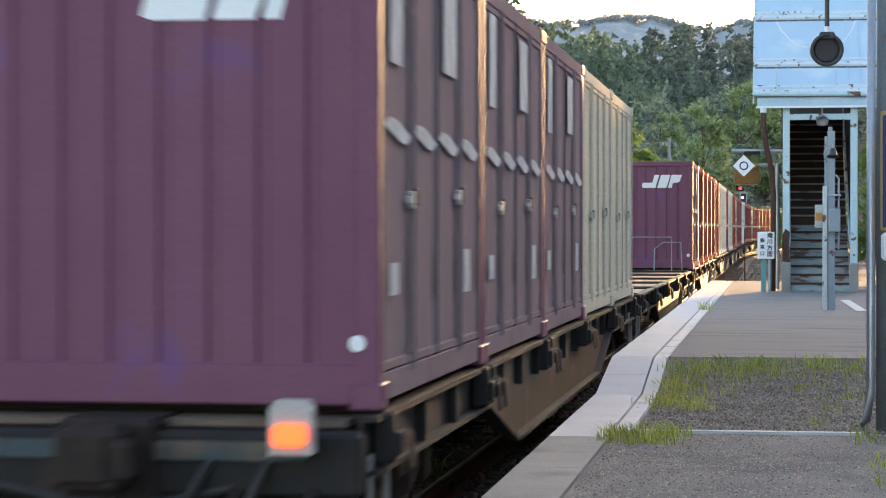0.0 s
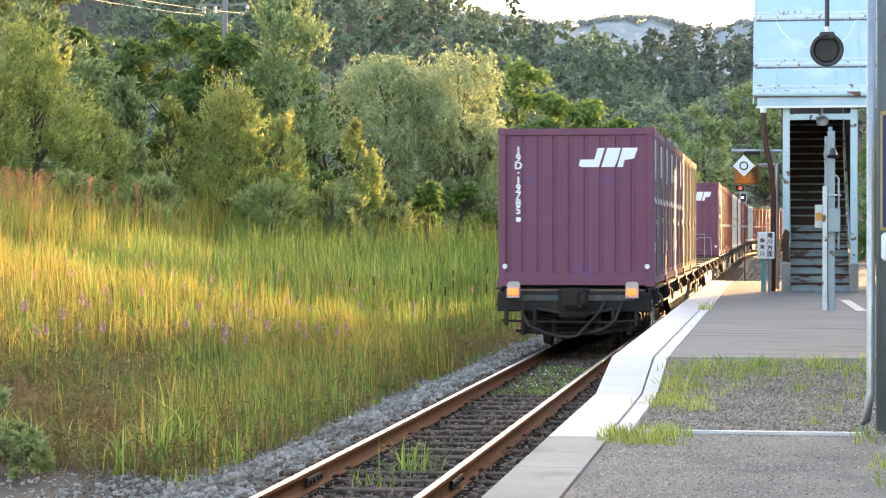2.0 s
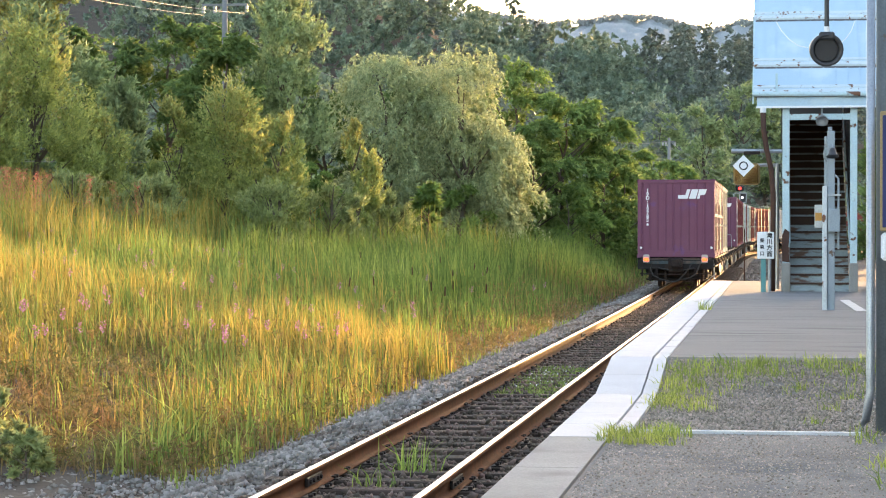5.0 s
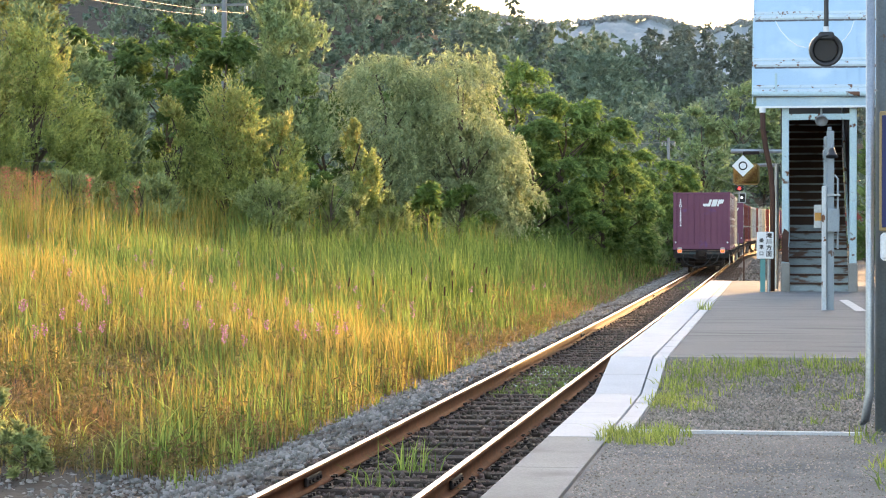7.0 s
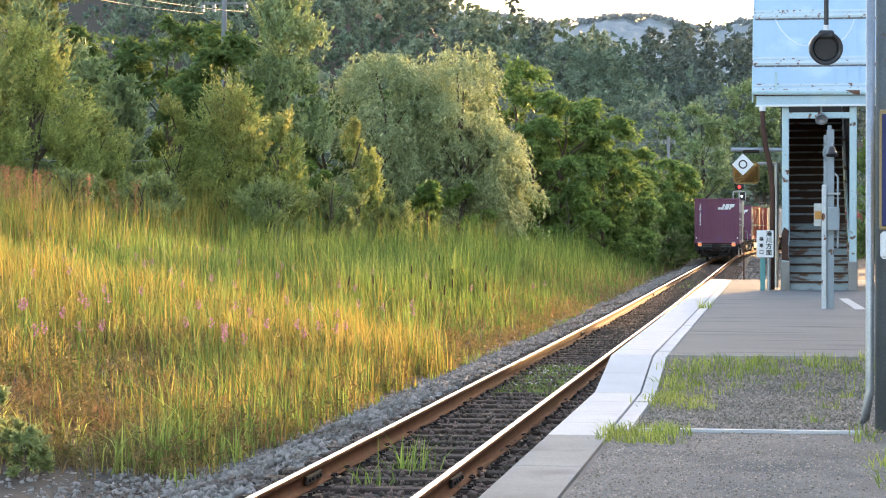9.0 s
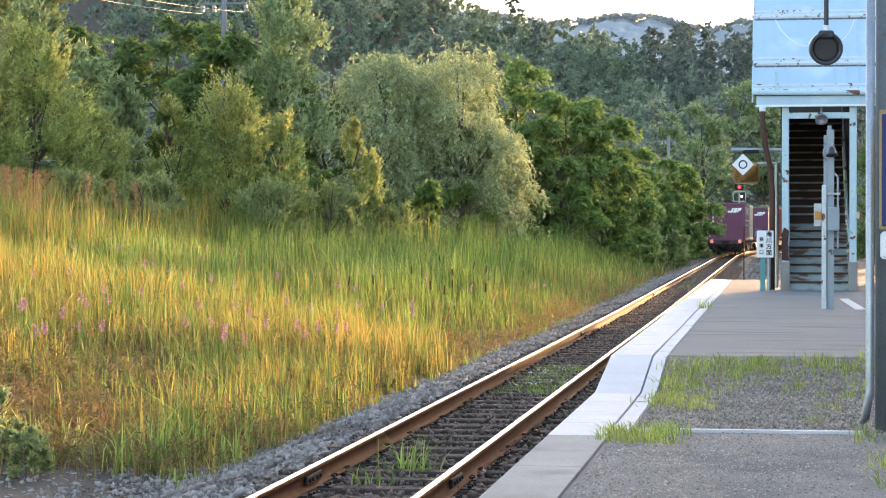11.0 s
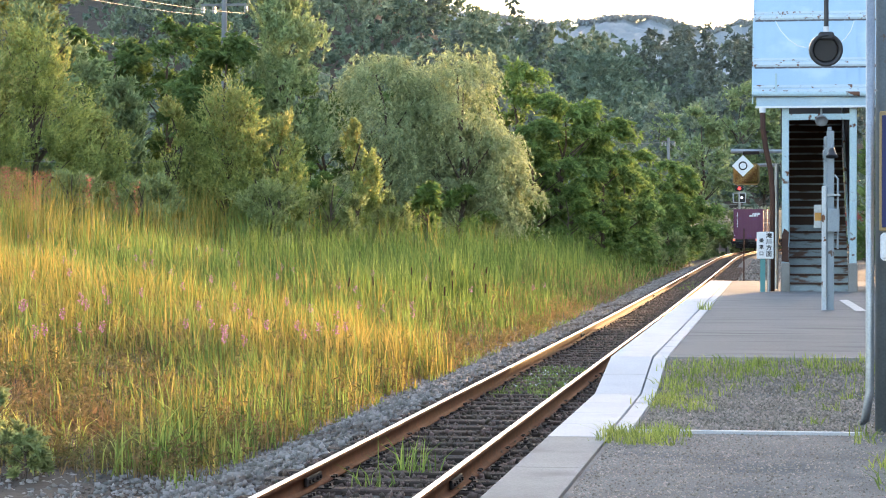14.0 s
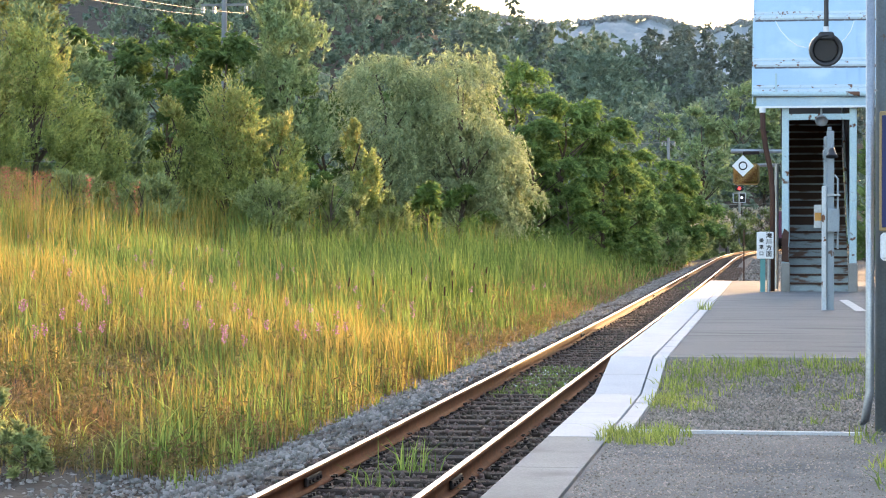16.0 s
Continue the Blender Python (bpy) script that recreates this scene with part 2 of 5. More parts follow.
LEAF = dict(
    willow=leaf_material("willow_leaves", (0.311, 0.377, 0.195), (0.462, 0.511, 0.271), 0.35, 0.3, 0.7),
    locust=leaf_material("locust_leaves", (0.145, 0.235, 0.073), (0.254, 0.356, 0.107), 0.38, 0.3, 0.6),
    fresh=leaf_material("fresh_green_leaves", (0.160, 0.256, 0.067), (0.229, 0.331, 0.091), 0.38, 0.3, 0.6),
    # darker green with the wood edge's shade mixed in
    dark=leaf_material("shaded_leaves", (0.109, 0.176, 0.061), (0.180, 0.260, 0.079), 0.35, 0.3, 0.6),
    olive=leaf_material("olive_leaves", (0.272, 0.343, 0.112), (0.426, 0.469, 0.155), 0.38, 0.3, 0.7),
    grey_olive=leaf_material("grey_olive_leaves", (0.265, 0.325, 0.132), (0.398, 0.442, 0.183), 0.35, 0.3, 0.7),
    # yellow that stands for low sun on the crown tips
    tips=leaf_material("sunlit_tip_leaves", (0.348, 0.381, 0.121), (0.425, 0.381, 0.127), 0.40, 0.3, 1.2),
    poplar=leaf_material("silvery_green_leaves", (0.232, 0.325, 0.151), (0.373, 0.448, 0.227), 0.35, 0.3, 0.7),
    # far woods are lightened and greyed: haze put into their colours
    forest=leaf_material("hazed_wood_leaves", (0.156, 0.216, 0.159), (0.244, 0.310, 0.209), 0.25, 0.2, 0.13),
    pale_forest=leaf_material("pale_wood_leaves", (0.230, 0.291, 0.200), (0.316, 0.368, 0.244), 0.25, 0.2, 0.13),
    conifer=leaf_material("hazed_conifer_needles", (0.152, 0.188, 0.165), (0.197, 0.234, 0.197), 0.15, 0.2, 0.13),
    # pale blue-grey: distance haze is mixed into the mountain's colour
    hill=leaf_material("hazed_hill_leaves", (0.333, 0.370, 0.375), (0.395, 0.421, 0.417), 0.1, 0.04, 0.03),
    reed=leaf_material("reed_blades", (0.19, 0.295, 0.065), (0.275, 0.355, 0.09), 0.42, 0.5),
    yellow=leaf_material("yellowing_grass", (0.45, 0.34, 0.08), (0.36, 0.325, 0.08), 0.42, 0.5),
    # darker copy of the reed green, holding the far field's shade
    green=leaf_material("shade_green_reed_blades", (0.135, 0.225, 0.05), (0.21, 0.285, 0.075), 0.40, 0.5),
    rust=leaf_material("dry_russet_grass", (0.270, 0.164, 0.075), (0.306, 0.239, 0.100), 0.4, 0.5),
    herb=leaf_material("dull_green_herbs", (0.17, 0.19, 0.06), (0.32, 0.20, 0.085), 0.35, 0.4, 0.5),
    turf=leaf_material("low_green_turf", (0.295, 0.389, 0.088), (0.460, 0.484, 0.132), 0.45),
    flower=leaf_material("purple_blossom", (0.48, 0.20, 0.38), (0.56, 0.27, 0.44), 0.4),
    cream=leaf_material("cream_blossom", (0.48, 0.46, 0.36), (0.55, 0.50, 0.42), 0.3, 0.15),
    cattail=leaf_material("brown_seed_head", (0.06, 0.03, 0.02), (0.09, 0.045, 0.025), 0.1),
    fireweed=leaf_material("reddish_seed_plumes", (0.48, 0.15, 0.12), (0.44, 0.20, 0.15), 0.45),
)


# ---- mesh helpers ----
def box(bm, x0, x1, y0, y1, z0, z1, bevel=0.0):
    m = Matrix.LocRotScale(((x0 + x1) / 2, (y0 + y1) / 2, (z0 + z1) / 2), None, (abs(x1 - x0), abs(y1 - y0), abs(z1 - z0)))
    g = bmesh.ops.create_cube(bm, size=1.0, matrix=m)
    if bevel:
        e = list({e for v in g["verts"] for e in v.link_edges})
        bmesh.ops.bevel(bm, geom=e, offset=bevel, segments=1, affect="EDGES")
    return bm


def tube(bm, pts, r, seg=8, r2=None):
    """A round bar through the points, tapering from r to r2."""
    pts = [Vector(p) for p in pts]
    r2 = r if r2 is None else r2
    rings = []
    for i, p in enumerate(pts):
        d = (pts[min(i + 1, len(pts) - 1)] - pts[max(i - 1, 0)]).normalized()
        a = d.cross(Vector((0, 0, 1)) if abs(d.z) < 0.9 else Vector((1, 0, 0))).normalized()
        b = d.cross(a)
        rr = r + (r2 - r) * i / max(1, len(pts) - 1)
        rings.append([bm.verts.new(p + (a * math.cos(k * math.tau / seg) + b * math.sin(k * math.tau / seg)) * rr) for k in range(seg)])
    for r0, r1 in zip(rings, rings[1:]):
        for k in range(seg):
            bm.faces.new((r0[k], r0[(k + 1) % seg], r1[(k + 1) % seg], r1[k]))
    bm.faces.new(rings[0])
    bm.faces.new(rings[-1][::-1])
    return bm


def prism(bm, outline, axis, a, b):
    """A flat outline of (u, v) pairs drawn out along an axis from a to b."""
    def at(u, v, w):
        return {"x": (w, u, v), "y": (u, w, v), "z": (u, v, w)}[axis]
    lo = [bm.verts.new(at(u, v, a)) for u, v in outline]
    hi = [bm.verts.new(at(u, v, b)) for u, v in outline]
    n = len(outline)
    for i in range(n):
        bm.faces.new((lo[i], lo[(i + 1) % n], hi[(i + 1) % n], hi[i]))
    bm.faces.new(lo[::-1])
    bm.faces.new(hi)
    bmesh.ops.recalc_face_normals(bm, faces=bm.faces)
    return bm


def mesh_of(bm, mat, name):
    bmesh.ops.recalc_face_normals(bm, faces=bm.faces)
    me = bpy.data.meshes.new(name)
    bm.to_mesh(me)
    bm.free()
    me.materials.append(mat)
    return me


def part(name, bm, mat, parent=None, label="", at=None, smooth=False):
    me = bm if isinstance(bm, bpy.types.Mesh) else mesh_of(bm, mat, name)
    if smooth:
        me.polygons.foreach_set("use_smooth", [True] * len(me.polygons))
    ob = new(name, me)
    if parent:
        ob.parent = parent
    if at:
        ob.matrix_basis = at
    if label:
        ob["label"] = label
    return ob


def sheet_mesh(name, verts, faces, mat):
    """A mesh from arrays: verts n x 3, faces m x k of equal size."""
    me = bpy.data.meshes.new(name)
    verts, faces = np.asarray(verts, np.float32), np.asarray(faces, np.int32)
    k = faces.shape[1]
    me.vertices.add(len(verts))
    me.vertices.foreach_set("co", verts.ravel())
    me.loops.add(faces.size)
    me.loops.foreach_set("vertex_index", faces.ravel())
    me.polygons.add(len(faces))
    me.polygons.foreach_set("loop_start", np.arange(0, faces.size, k, dtype=np.int32))
    me.polygons.foreach_set("loop_total", np.full(len(faces), k, np.int32))
    me.update(calc_edges=True)
    me.validate()
    me.materials.append(mat)
    return me


def thing(name, label, category, group="", kind="", at=None):
    ob = tagged(new(name), label, category, group, kind)
    if at:
        ob.matrix_basis = at
    return ob


def writing(text, size, mat, depth=0.002):
    cu = bpy.data.curves.new("writing", "FONT")
    cu.body, cu.size, cu.extrude, cu.align_x, cu.align_y = text, size, depth, "CENTER", "CENTER"
    cu.resolution_u, cu.offset = 3, 0.028 * size
    ob = bpy.data.objects.new("writing", cu)
    me = bpy.data.meshes.new_from_object(ob)
    bpy.data.objects.remove(ob)
    me.materials.clear()
    me.materials.append(mat)
    return me


# ---- the track's line: straight, a slow bend to the right, then a tighter one ----
TRACK_X, TRACK_END = -3.03, 425.0
BEND1, RADIUS1, BEND2, RADIUS2 = 140.0, 1000.0, 175.0, 230.0


def on_track(s, side=0.0, z=0.0):
    """Place and heading (degrees, to the right) at s metres along the track, side metres to its right."""
    z += max(0.0, s - 50) * 0.0022
    if s < BEND1:
        return Vector((TRACK_X + side, s, z)), 0.0
    a1 = (min(s, BEND2) - BEND1) / RADIUS1
    x, y, a = TRACK_X + RADIUS1 * (1 - math.cos(a1)), BEND1 + RADIUS1 * math.sin(a1), a1
    if s > BEND2:
        a = a1 + (s - BEND2) / RADIUS2
        x += RADIUS2 * (math.cos(a1) - math.cos(a))
        y += RADIUS2 * (math.sin(a) - math.sin(a1))
    return Vector((x + side * math.cos(a), y - side * math.sin(a), z)), math.degrees(a)


BEND_LINE = [on_track(150 + 6 * i)[0] for i in range(46)]


def off_track(x, y):
    """Distance from the bent part of the track."""
    return min(math.hypot(x - p.x, y - p.y) for p in BEND_LINE)


def track_pose(s, z=0.0):
    p, a = on_track(s, -0.06, z)
    return pose(p.x, p.y, p.z, 0, 0, -a)


def ground_z(x, y):
    """Height of the land: flat along the line, a gentle rise to the woods, then a hill."""
    side = max(0.0, -x - 6.5)
    z = -0.45 + 0.115 * min(side, 18) + 0.25 * noise.noise((x * 0.12, y * 0.12, 0))* min(1, side / 4)
    ridge = 22.5 + 0.25 * max(0, -x - 22) + 0.35 * max(0, -x - 48) - 1.6 * max(0, x - 13)
    ridge = max(0, min(52, ridge))
    rise = min(1.0, max(0.0, (y - 185 + 0.35 * x) / 190))
    z += ridge * rise * rise * (3 - 2 * rise)
    if y > 420:
        z -= min(1, (y - 420) / 300) * ridge * 0.8
    if y > 150 and x > -12 and z > -0.4:
        z = -0.4 + (z + 0.4) * min(1.0, max(0.0, (off_track(x, y) - 4) / 10))
    return z


# ---- ground, track and platform ----
def build_ground():
    xs = np.concatenate([np.linspace(-2500, -150, 12), np.linspace(-140, -36, 27), np.linspace(-33, 6, 53), np.linspace(8, 140, 30), np.linspace(150, 2500, 12)])
    ys = np.concatenate([np.linspace(-600, -10, 10), np.linspace(0, 180, 121), np.linspace(185, 500, 64), np.linspace(520, 4500, 20)])
    v = [(x, y, ground_z(x, y)) for y in ys for x in xs]
    nx = len(xs)
    f = [(j * nx + i, j * nx + i + 1, (j + 1) * nx + i + 1, (j + 1) * nx + i) for j in range(len(ys) - 1) for i in range(nx - 1)]
    ob = new("ground", sheet_mesh("ground", v, f, M["soil"]))
    tagged(ob, "earthy grass-grown ground beside the railway", "ground", kind="structure")


build_ground()


def sweep(name, outline, mat, s0, s1, step=4.0, parent=None):
    """An outline of (side, height) swept along the track."""
    ss = [s0]
    while ss[-1] < s1:
        ss.append(min(s1, ss[-1] + step))
    v, f, n = [], [], len(outline)
    for s in ss:
        for u, h in outline:
            v.append(on_track(s, u, h)[0])
    for i in range(len(ss) - 1):
        for k in range(n):
            f.append((i * n + k, i * n + (k + 1) % n, (i + 1) * n + (k + 1) % n, (i + 1) * n + k))
    ob = new(name, sheet_mesh(name, v, f, mat))
    if parent:
        ob.parent = parent
    return ob


FAR_END = 53.6
bed = sweep("ballast_bed", [(-2.35, -0.6), (-1.75, -0.30), (-1.3, -0.20), (1.3, -0.20), (1.6, -0.35), (1.6, -0.6)], M["ballast_bed"], -60, TRACK_END)
tagged(bed, "grey crushed-stone track bed under the rails", "track bed", kind="structure")


yard = sweep("gravel_yard", [(1.55, -0.75), (1.55, -0.33), (9.0, -0.30), (9.0, -0.75)], M["ballast_bed"], FAR_END, 260)
tagged(yard, "grey gravel ground beyond the platform's end", "ground", kind="structure")


def rail_outline(c):
    half = [(0.0, 0.0), (0.028, 0.0), (0.0325, -0.006), (0.0325, -0.035), (0.010, -0.048), (0.009, -0.118), (0.030, -0.135), (0.062, -0.143), (0.062, -0.153)]
    return [(c + u, h) for u, h in half[1:]] + [(c - u, h) for u, h in half[:0:-1]]


for side in (-0.566, 0.566):
    r = sweep("rail", rail_outline(side), M["rail_web"], -60, TRACK_END)
    tagged(r, "rusty steel rail with a polished running surface", "rail", "rails of the track", "structure")
    top = sweep("running_surface", [(side + 0.027, 0.002), (side - 0.027, 0.002), (side - 0.027, -0.004), (side + 0.027, -0.004)], M["rail_top"], -60, TRACK_END, parent=r)
    top["label"] = "bright polished rail head"

# joint bars with bolts on both rails
for side in (-0.566, 0.566):
    for s in (16.9, 41.5, 66.5, 91.5):
        bm = bmesh.new()
        for o in (-0.03, 0.03):
            box(bm, o - 0.012, o + 0.012, -0.28, 0.28, -0.115, -0.045, 0.005)
            for k in (-0.2, -0.08, 0.08, 0.2):
                tube(bm, [(o * 1.2, k, -0.08), (o * 2.0, k, -0.08)], 0.016, 6)
        ob = part("rail_joint", bm, M["iron"], None, at=Matrix.Translation(on_track(s, side)[0]))
        tagged(ob, "bolted iron fishplates at a rail joint", "rail joint", "rail joints", "structure")

# timber sleepers with tie plates and spikes
sleeper_bm = bmesh.new()
box(sleeper_bm, -1.05, 1.05, -0.10, 0.10, -0.29, -0.155, 0.012)
sleeper_me = mesh_of(sleeper_bm, M["sleeper"], "sleeper")
plate_bm = bmesh.new()
box(plate_bm, -0.13, 0.13, -0.085, 0.085, -0.155, -0.146, 0.003)
for px, py in ((-0.085, -0.05), (0.085, 0.05), (-0.085, 0.05), (0.085, -0.05)):
    box(plate_bm, px - 0.018, px + 0.018, py - 0.018, py + 0.018, -0.146, -0.122, 0.004)
plate_me = mesh_of(plate_bm, M["iron"], "tie_plate")
rs = random.Random(3)
s = 8.0
while s < 185:
    p, a = on_track(s + rs.uniform(-0.04, 0.04), rs.uniform(-0.05, 0.05))
    sl = tagged(new("sleeper", sleeper_me), "dark weathered timber sleeper", "sleeper", "sleepers of the track", "structure")
    sl.matrix_basis = pose(p.x, p.y, p.z + rs.uniform(-0.012, 0.0), 0, 0, -a + rs.uniform(-1.5, 1.5))
    if s < 75:
        for side in (-0.566, 0.566):
            pl = new("tie_plate", plate_me)
            pl.parent = sl
            pl.matrix_basis = pose(side, 0, 0.0)
    s += 0.64


def stones(name, n, place, size, mat, label, category, seed):
    """Loose stones as one object: lumpy octahedra."""
    g = np.random.default_rng(seed)
    base = np.array([(1, 0, 0), (-1, 0, 0), (0, 1, 0), (0, -1, 0), (0, 0, 1), (0, 0, -1)], float)
    tri = np.array([(0, 2, 4), (2, 1, 4), (1, 3, 4), (3, 0, 4), (2, 0, 5), (1, 2, 5), (3, 1, 5), (0, 3, 5)])
    c = np.array([place(g) for _ in range(n)])
    q, _ = np.linalg.qr(g.normal(size=(n, 3, 3)))
    sz = size * g.uniform(0.5, 1.3, (n, 1, 1)) * g.uniform(0.6, 1.25, (n, 1, 3))
    v = base[None] * g.uniform(0.7, 1.3, (n, 6, 1)) * sz
    v = np.einsum("nij,nkj->nki", q, v) + c[:, None, :]
    f = tri[None] + (np.arange(n) * 6)[:, None, None]
    ob = new(name, sheet_mesh(name, v.reshape(-1, 3), f.reshape(-1, 3), mat))
    return tagged(ob, label, category, kind="stuff")


def shoulder_place(g):
    s = 12 + 60 * g.random() ** 1.6
    x = -5.1 - abs(g.normal(0, 0.22)) - max(0, 21.5 - s) * 0.9 * g.random() ** 2
    return (x, s, ground_z(x, s) + g.uniform(-0.01, 0.015))


def yard_place(g):
    p = on_track(54 + 110 * g.random() ** 1.3, g.uniform(1.5, 5.5))[0]
    return (p.x, p.y, p.z - 0.31 + g.uniform(-0.01, 0.02))


def bed_height(u):
    return float(np.interp(u, [-2.35, -1.75, -1.3, 1.3, 1.6], [-0.6, -0.30, -0.20, -0.20, -0.33]))


def ballast_place(g):
    s = 9 + 110 * g.random() ** 1.7
    u = g.uniform(-2.35, -0.95)
    p = on_track(s, u)[0]
    return (p.x, p.y, p.z + max(bed_height(u), -0.47) + g.uniform(-0.01, 0.02))


def inner_place(g):
    s = 9 + 110 * g.random() ** 1.7
    u = g.uniform(-1.0, 1.5)
    p = on_track(s, u)[0]
    return (p.x, p.y, p.z + bed_height(u) + g.uniform(-0.005, 0.046))


stones("brown_ballast_stones", 25000, inner_place, 0.032, M["brown_ballast"], "rust-stained crushed stone between the rails", "ballast", 9)
stones("ballast_stones", 17000, ballast_place, 0.036, M["ballast"], "loose grey crushed stone between and beside the rails", "ballast", 5)

stones("shoulder_stones", 9000, shoulder_place, 0.034, M["ballast"], "scattered stones along the foot of the track bed", "ballast", 6)
def verge_place(g):
    x, y = -5.3 - 3.2 * g.random(), g.uniform(15.5, 20.6)
    return (x, y, ground_z(x, y) + g.uniform(-0.004, 0.004))


stones("verge_grit", 7000, verge_place, 0.013, M["brown_ballast"], "small brown stones on the bare verge", "gravel", 16)
stones("yard_stones", 4500, yard_place, 0.05, M["ballast"], "grey gravel beyond the platform", "gravel", 7)

# platform: low near part, ramp, higher far part
LOW, HIGH, EDGE = 0.48, 0.69, -1.50
RAMP0, RAMP1, FAR = 18.7, 20.6, 53.5


def deck_z(y):
    return LOW + (HIGH - LOW) * min(1, max(0, (y - RAMP0) / (RAMP1 - RAMP0)))


def platform_slab(name, x0, x1, ys, mat, drop, top=0.0):
    bm = bmesh.new()
    rows = []
    for y in ys:
        z = deck_z(y) + top
        rows.append([bm.verts.new(c) for c in ((x0, y, z - drop), (x1, y, z - drop), (x1, y, z), (x0, y, z))])
    for a, b in zip(rows, rows[1:]):
        for k in range(4):
            bm.faces.new((a[k], a[(k + 1) % 4], b[(k + 1) % 4], b[k]))
    bm.faces.new(rows[0])
    bm.faces.new(rows[-1][::-1])
    return part(name, bm, mat)


base = platform_slab("platform_base", EDGE + 0.06, 30.0, [-12, RAMP0, RAMP1, FAR], M["concrete"], 1.3, -0.06)
tagged(base, "concrete station platform body", "platform", kind="structure")
# coping stones: grey near by, white painted further on
y = 5.0
while y < 14.5:
    y1 = min(14.75, y + 1.95)
    t = platform_slab("coping_slab", EDGE, -1.10, [y, y1 - 0.012], M["concrete"], 0.16)
    tagged(t, "grey concrete platform coping slab", "coping slab", "grey coping slabs", "structure")
    y = y1
while y < FAR - 0.1:
    y1 = min(FAR, y + 0.98)
    ys = sorted({y, y1 - 0.01, *[r for r in (RAMP0, RAMP1) if y < r < y1 - 0.01]})
    t = platform_slab("white_coping_slab", EDGE, -1.12, ys, M["white_edge"], 0.16, 0.002)
    tagged(t, "white painted platform edge slab", "coping slab", "white coping slabs", "structure")
    y = y1
y = 15.4
while y < FAR - 0.1:
    y1 = min(FAR, y + 1.2)
    ys = sorted({y, y1 - 0.01, *[r for r in (RAMP0, RAMP1) if y < r < y1 - 0.01]})
    t = platform_slab("white_strip_slab", -1.105, -0.985, ys, M["white_edge"], 0.10, -0.003 + rs.uniform(-0.004, 0.002))
    tagged(t, "narrow white painted slab inside the platform edge", "coping slab", "white strip slabs", "structure")
    y = y1
asph = platform_slab("asphalt_surface", -0.975, 30, [20.7, 30, FAR], M["asphalt"], 0.05, -0.006)
tagged(asph, "worn dark grey asphalt platform surface", "platform surface", kind="structure")
near = platform_slab("near_surface", -1.09, 30, [-12, 0, 15.25], M["rough_asphalt"], 0.05, -0.012)
tagged(near, "crumbling grey asphalt platform surface", "platform surface", kind="structure")
grav = platform_slab("gravel_bed", -0.98, 30, [15.3, RAMP0, RAMP1, 20.65], M["rough_asphalt"], 0.05, -0.03)
tagged(grav, "gravel-filled strip of the platform", "platform surface", kind="structure")
line = platform_slab("white_kerb_line", -1.10, 0.60, [15.21, 15.30], M["white_edge"], 0.06, 0.008)
tagged(line, "thin white kerb across the platform", "kerb", kind="structure")
line2 = platform_slab("thin_kerb", -0.975, 2.2, [20.64, 20.70], M["concrete"], 0.06, 0.004)
tagged(line2, "pale edge of the raised asphalt", "kerb", kind="structure")


def gravel_place(g):
    if g.random() < 0.84:
        x, y = g.uniform(-0.95, 1.6), g.uniform(15.35, 20.6)
    else:
        x, y = -1.06 + 1.3 * g.random() ** 1.6, g.uniform(10.5, 15.2)
    return (x, y, deck_z(y) - 0.022 + g.uniform(-0.008, 0.01))


def grit_place(g):
    x, y = -1.06 + 2.3 * g.random() ** 1.25, g.uniform(10.3, 15.2)
    return (x, y, deck_z(y) - 0.012 + g.uniform(-0.003, 0.002))


stones("asphalt_grit", 11000, grit_place, 0.0075, M["gravel"], "fine loose grit on the crumbling asphalt", "grit", 18)
stones("platform_gravel_stones", 20000, gravel_place, 0.0115, M["gravel"], "loose grey gravel on the platform", "gravel", 8)
bm = bmesh.new()
prism(bm, [(1.12, 38.4), (1.27, 38.5), (1.36, 33.2), (1.20, 33.1)], "z", HIGH - 0.004, HIGH + 0.004)
ob = part("white_floor_mark", bm, M["white_edge"])
tagged(ob, "white painted mark on the asphalt", "floor marking", kind="structure")


# ---- the freight train ----
CW, CH, CL = 2.45, 2.50, 3.715   # container width, height, length
DECK = 1.0


def ribbed_end(sign):
    """A pressed end wall: flat strips with shallow upright grooves."""
    bm = bmesh.new()
    xs, y = [], []
    n, w = 9, CW - 0.24
    for i in range(n):
        x0 = -w / 2 + w * i / n
        x1 = x0 + w / n
        for x, d in ((x0, 0.0), (x0 + 0.014, -0.018), (x0 + 0.056, -0.018), (x0 + 0.07, 0.0)):
            xs.append(x)
            y.append(d)
    xs.append(w / 2)
    y.append(0.0)
    outline = [(x, sign * (CL / 2 - 0.03 + d)) for x, d in zip(xs, y)] + [(w / 2, sign * (CL / 2 - 0.10)), (-w / 2, sign * (CL / 2 - 0.10))]
    lo = [bm.verts.new((u, v, 0.22)) for u, v in outline]
    hi = [bm.verts.new((u, v, CH - 0.12)) for u, v in outline]
    k = len(outline)
    for i in range(k):
        bm.faces.new((lo[i], lo[(i + 1) % k], hi[(i + 1) % k], hi[i]))
    return bm


def slanted_logo():
    """Three bold slanted strokes, standing for the maker's mark."""
    bm = bmesh.new()

    def slab(pts):
        prism(bm, [(x + 0.25 * (z), z) for x, z in pts], "y", 0.0, 0.004)
    slab([(-0.40, 0.02), (-0.34, 0.0), (-0.08, 0.0), (-0.06, 0.30), (-0.17, 0.30), (-0.18, 0.12), (-0.40, 0.12)])
    slab([(-0.04, 0.0), (0.17, 0.0), (0.19, 0.14), (0.19, 0.30), (-0.02, 0.30)])
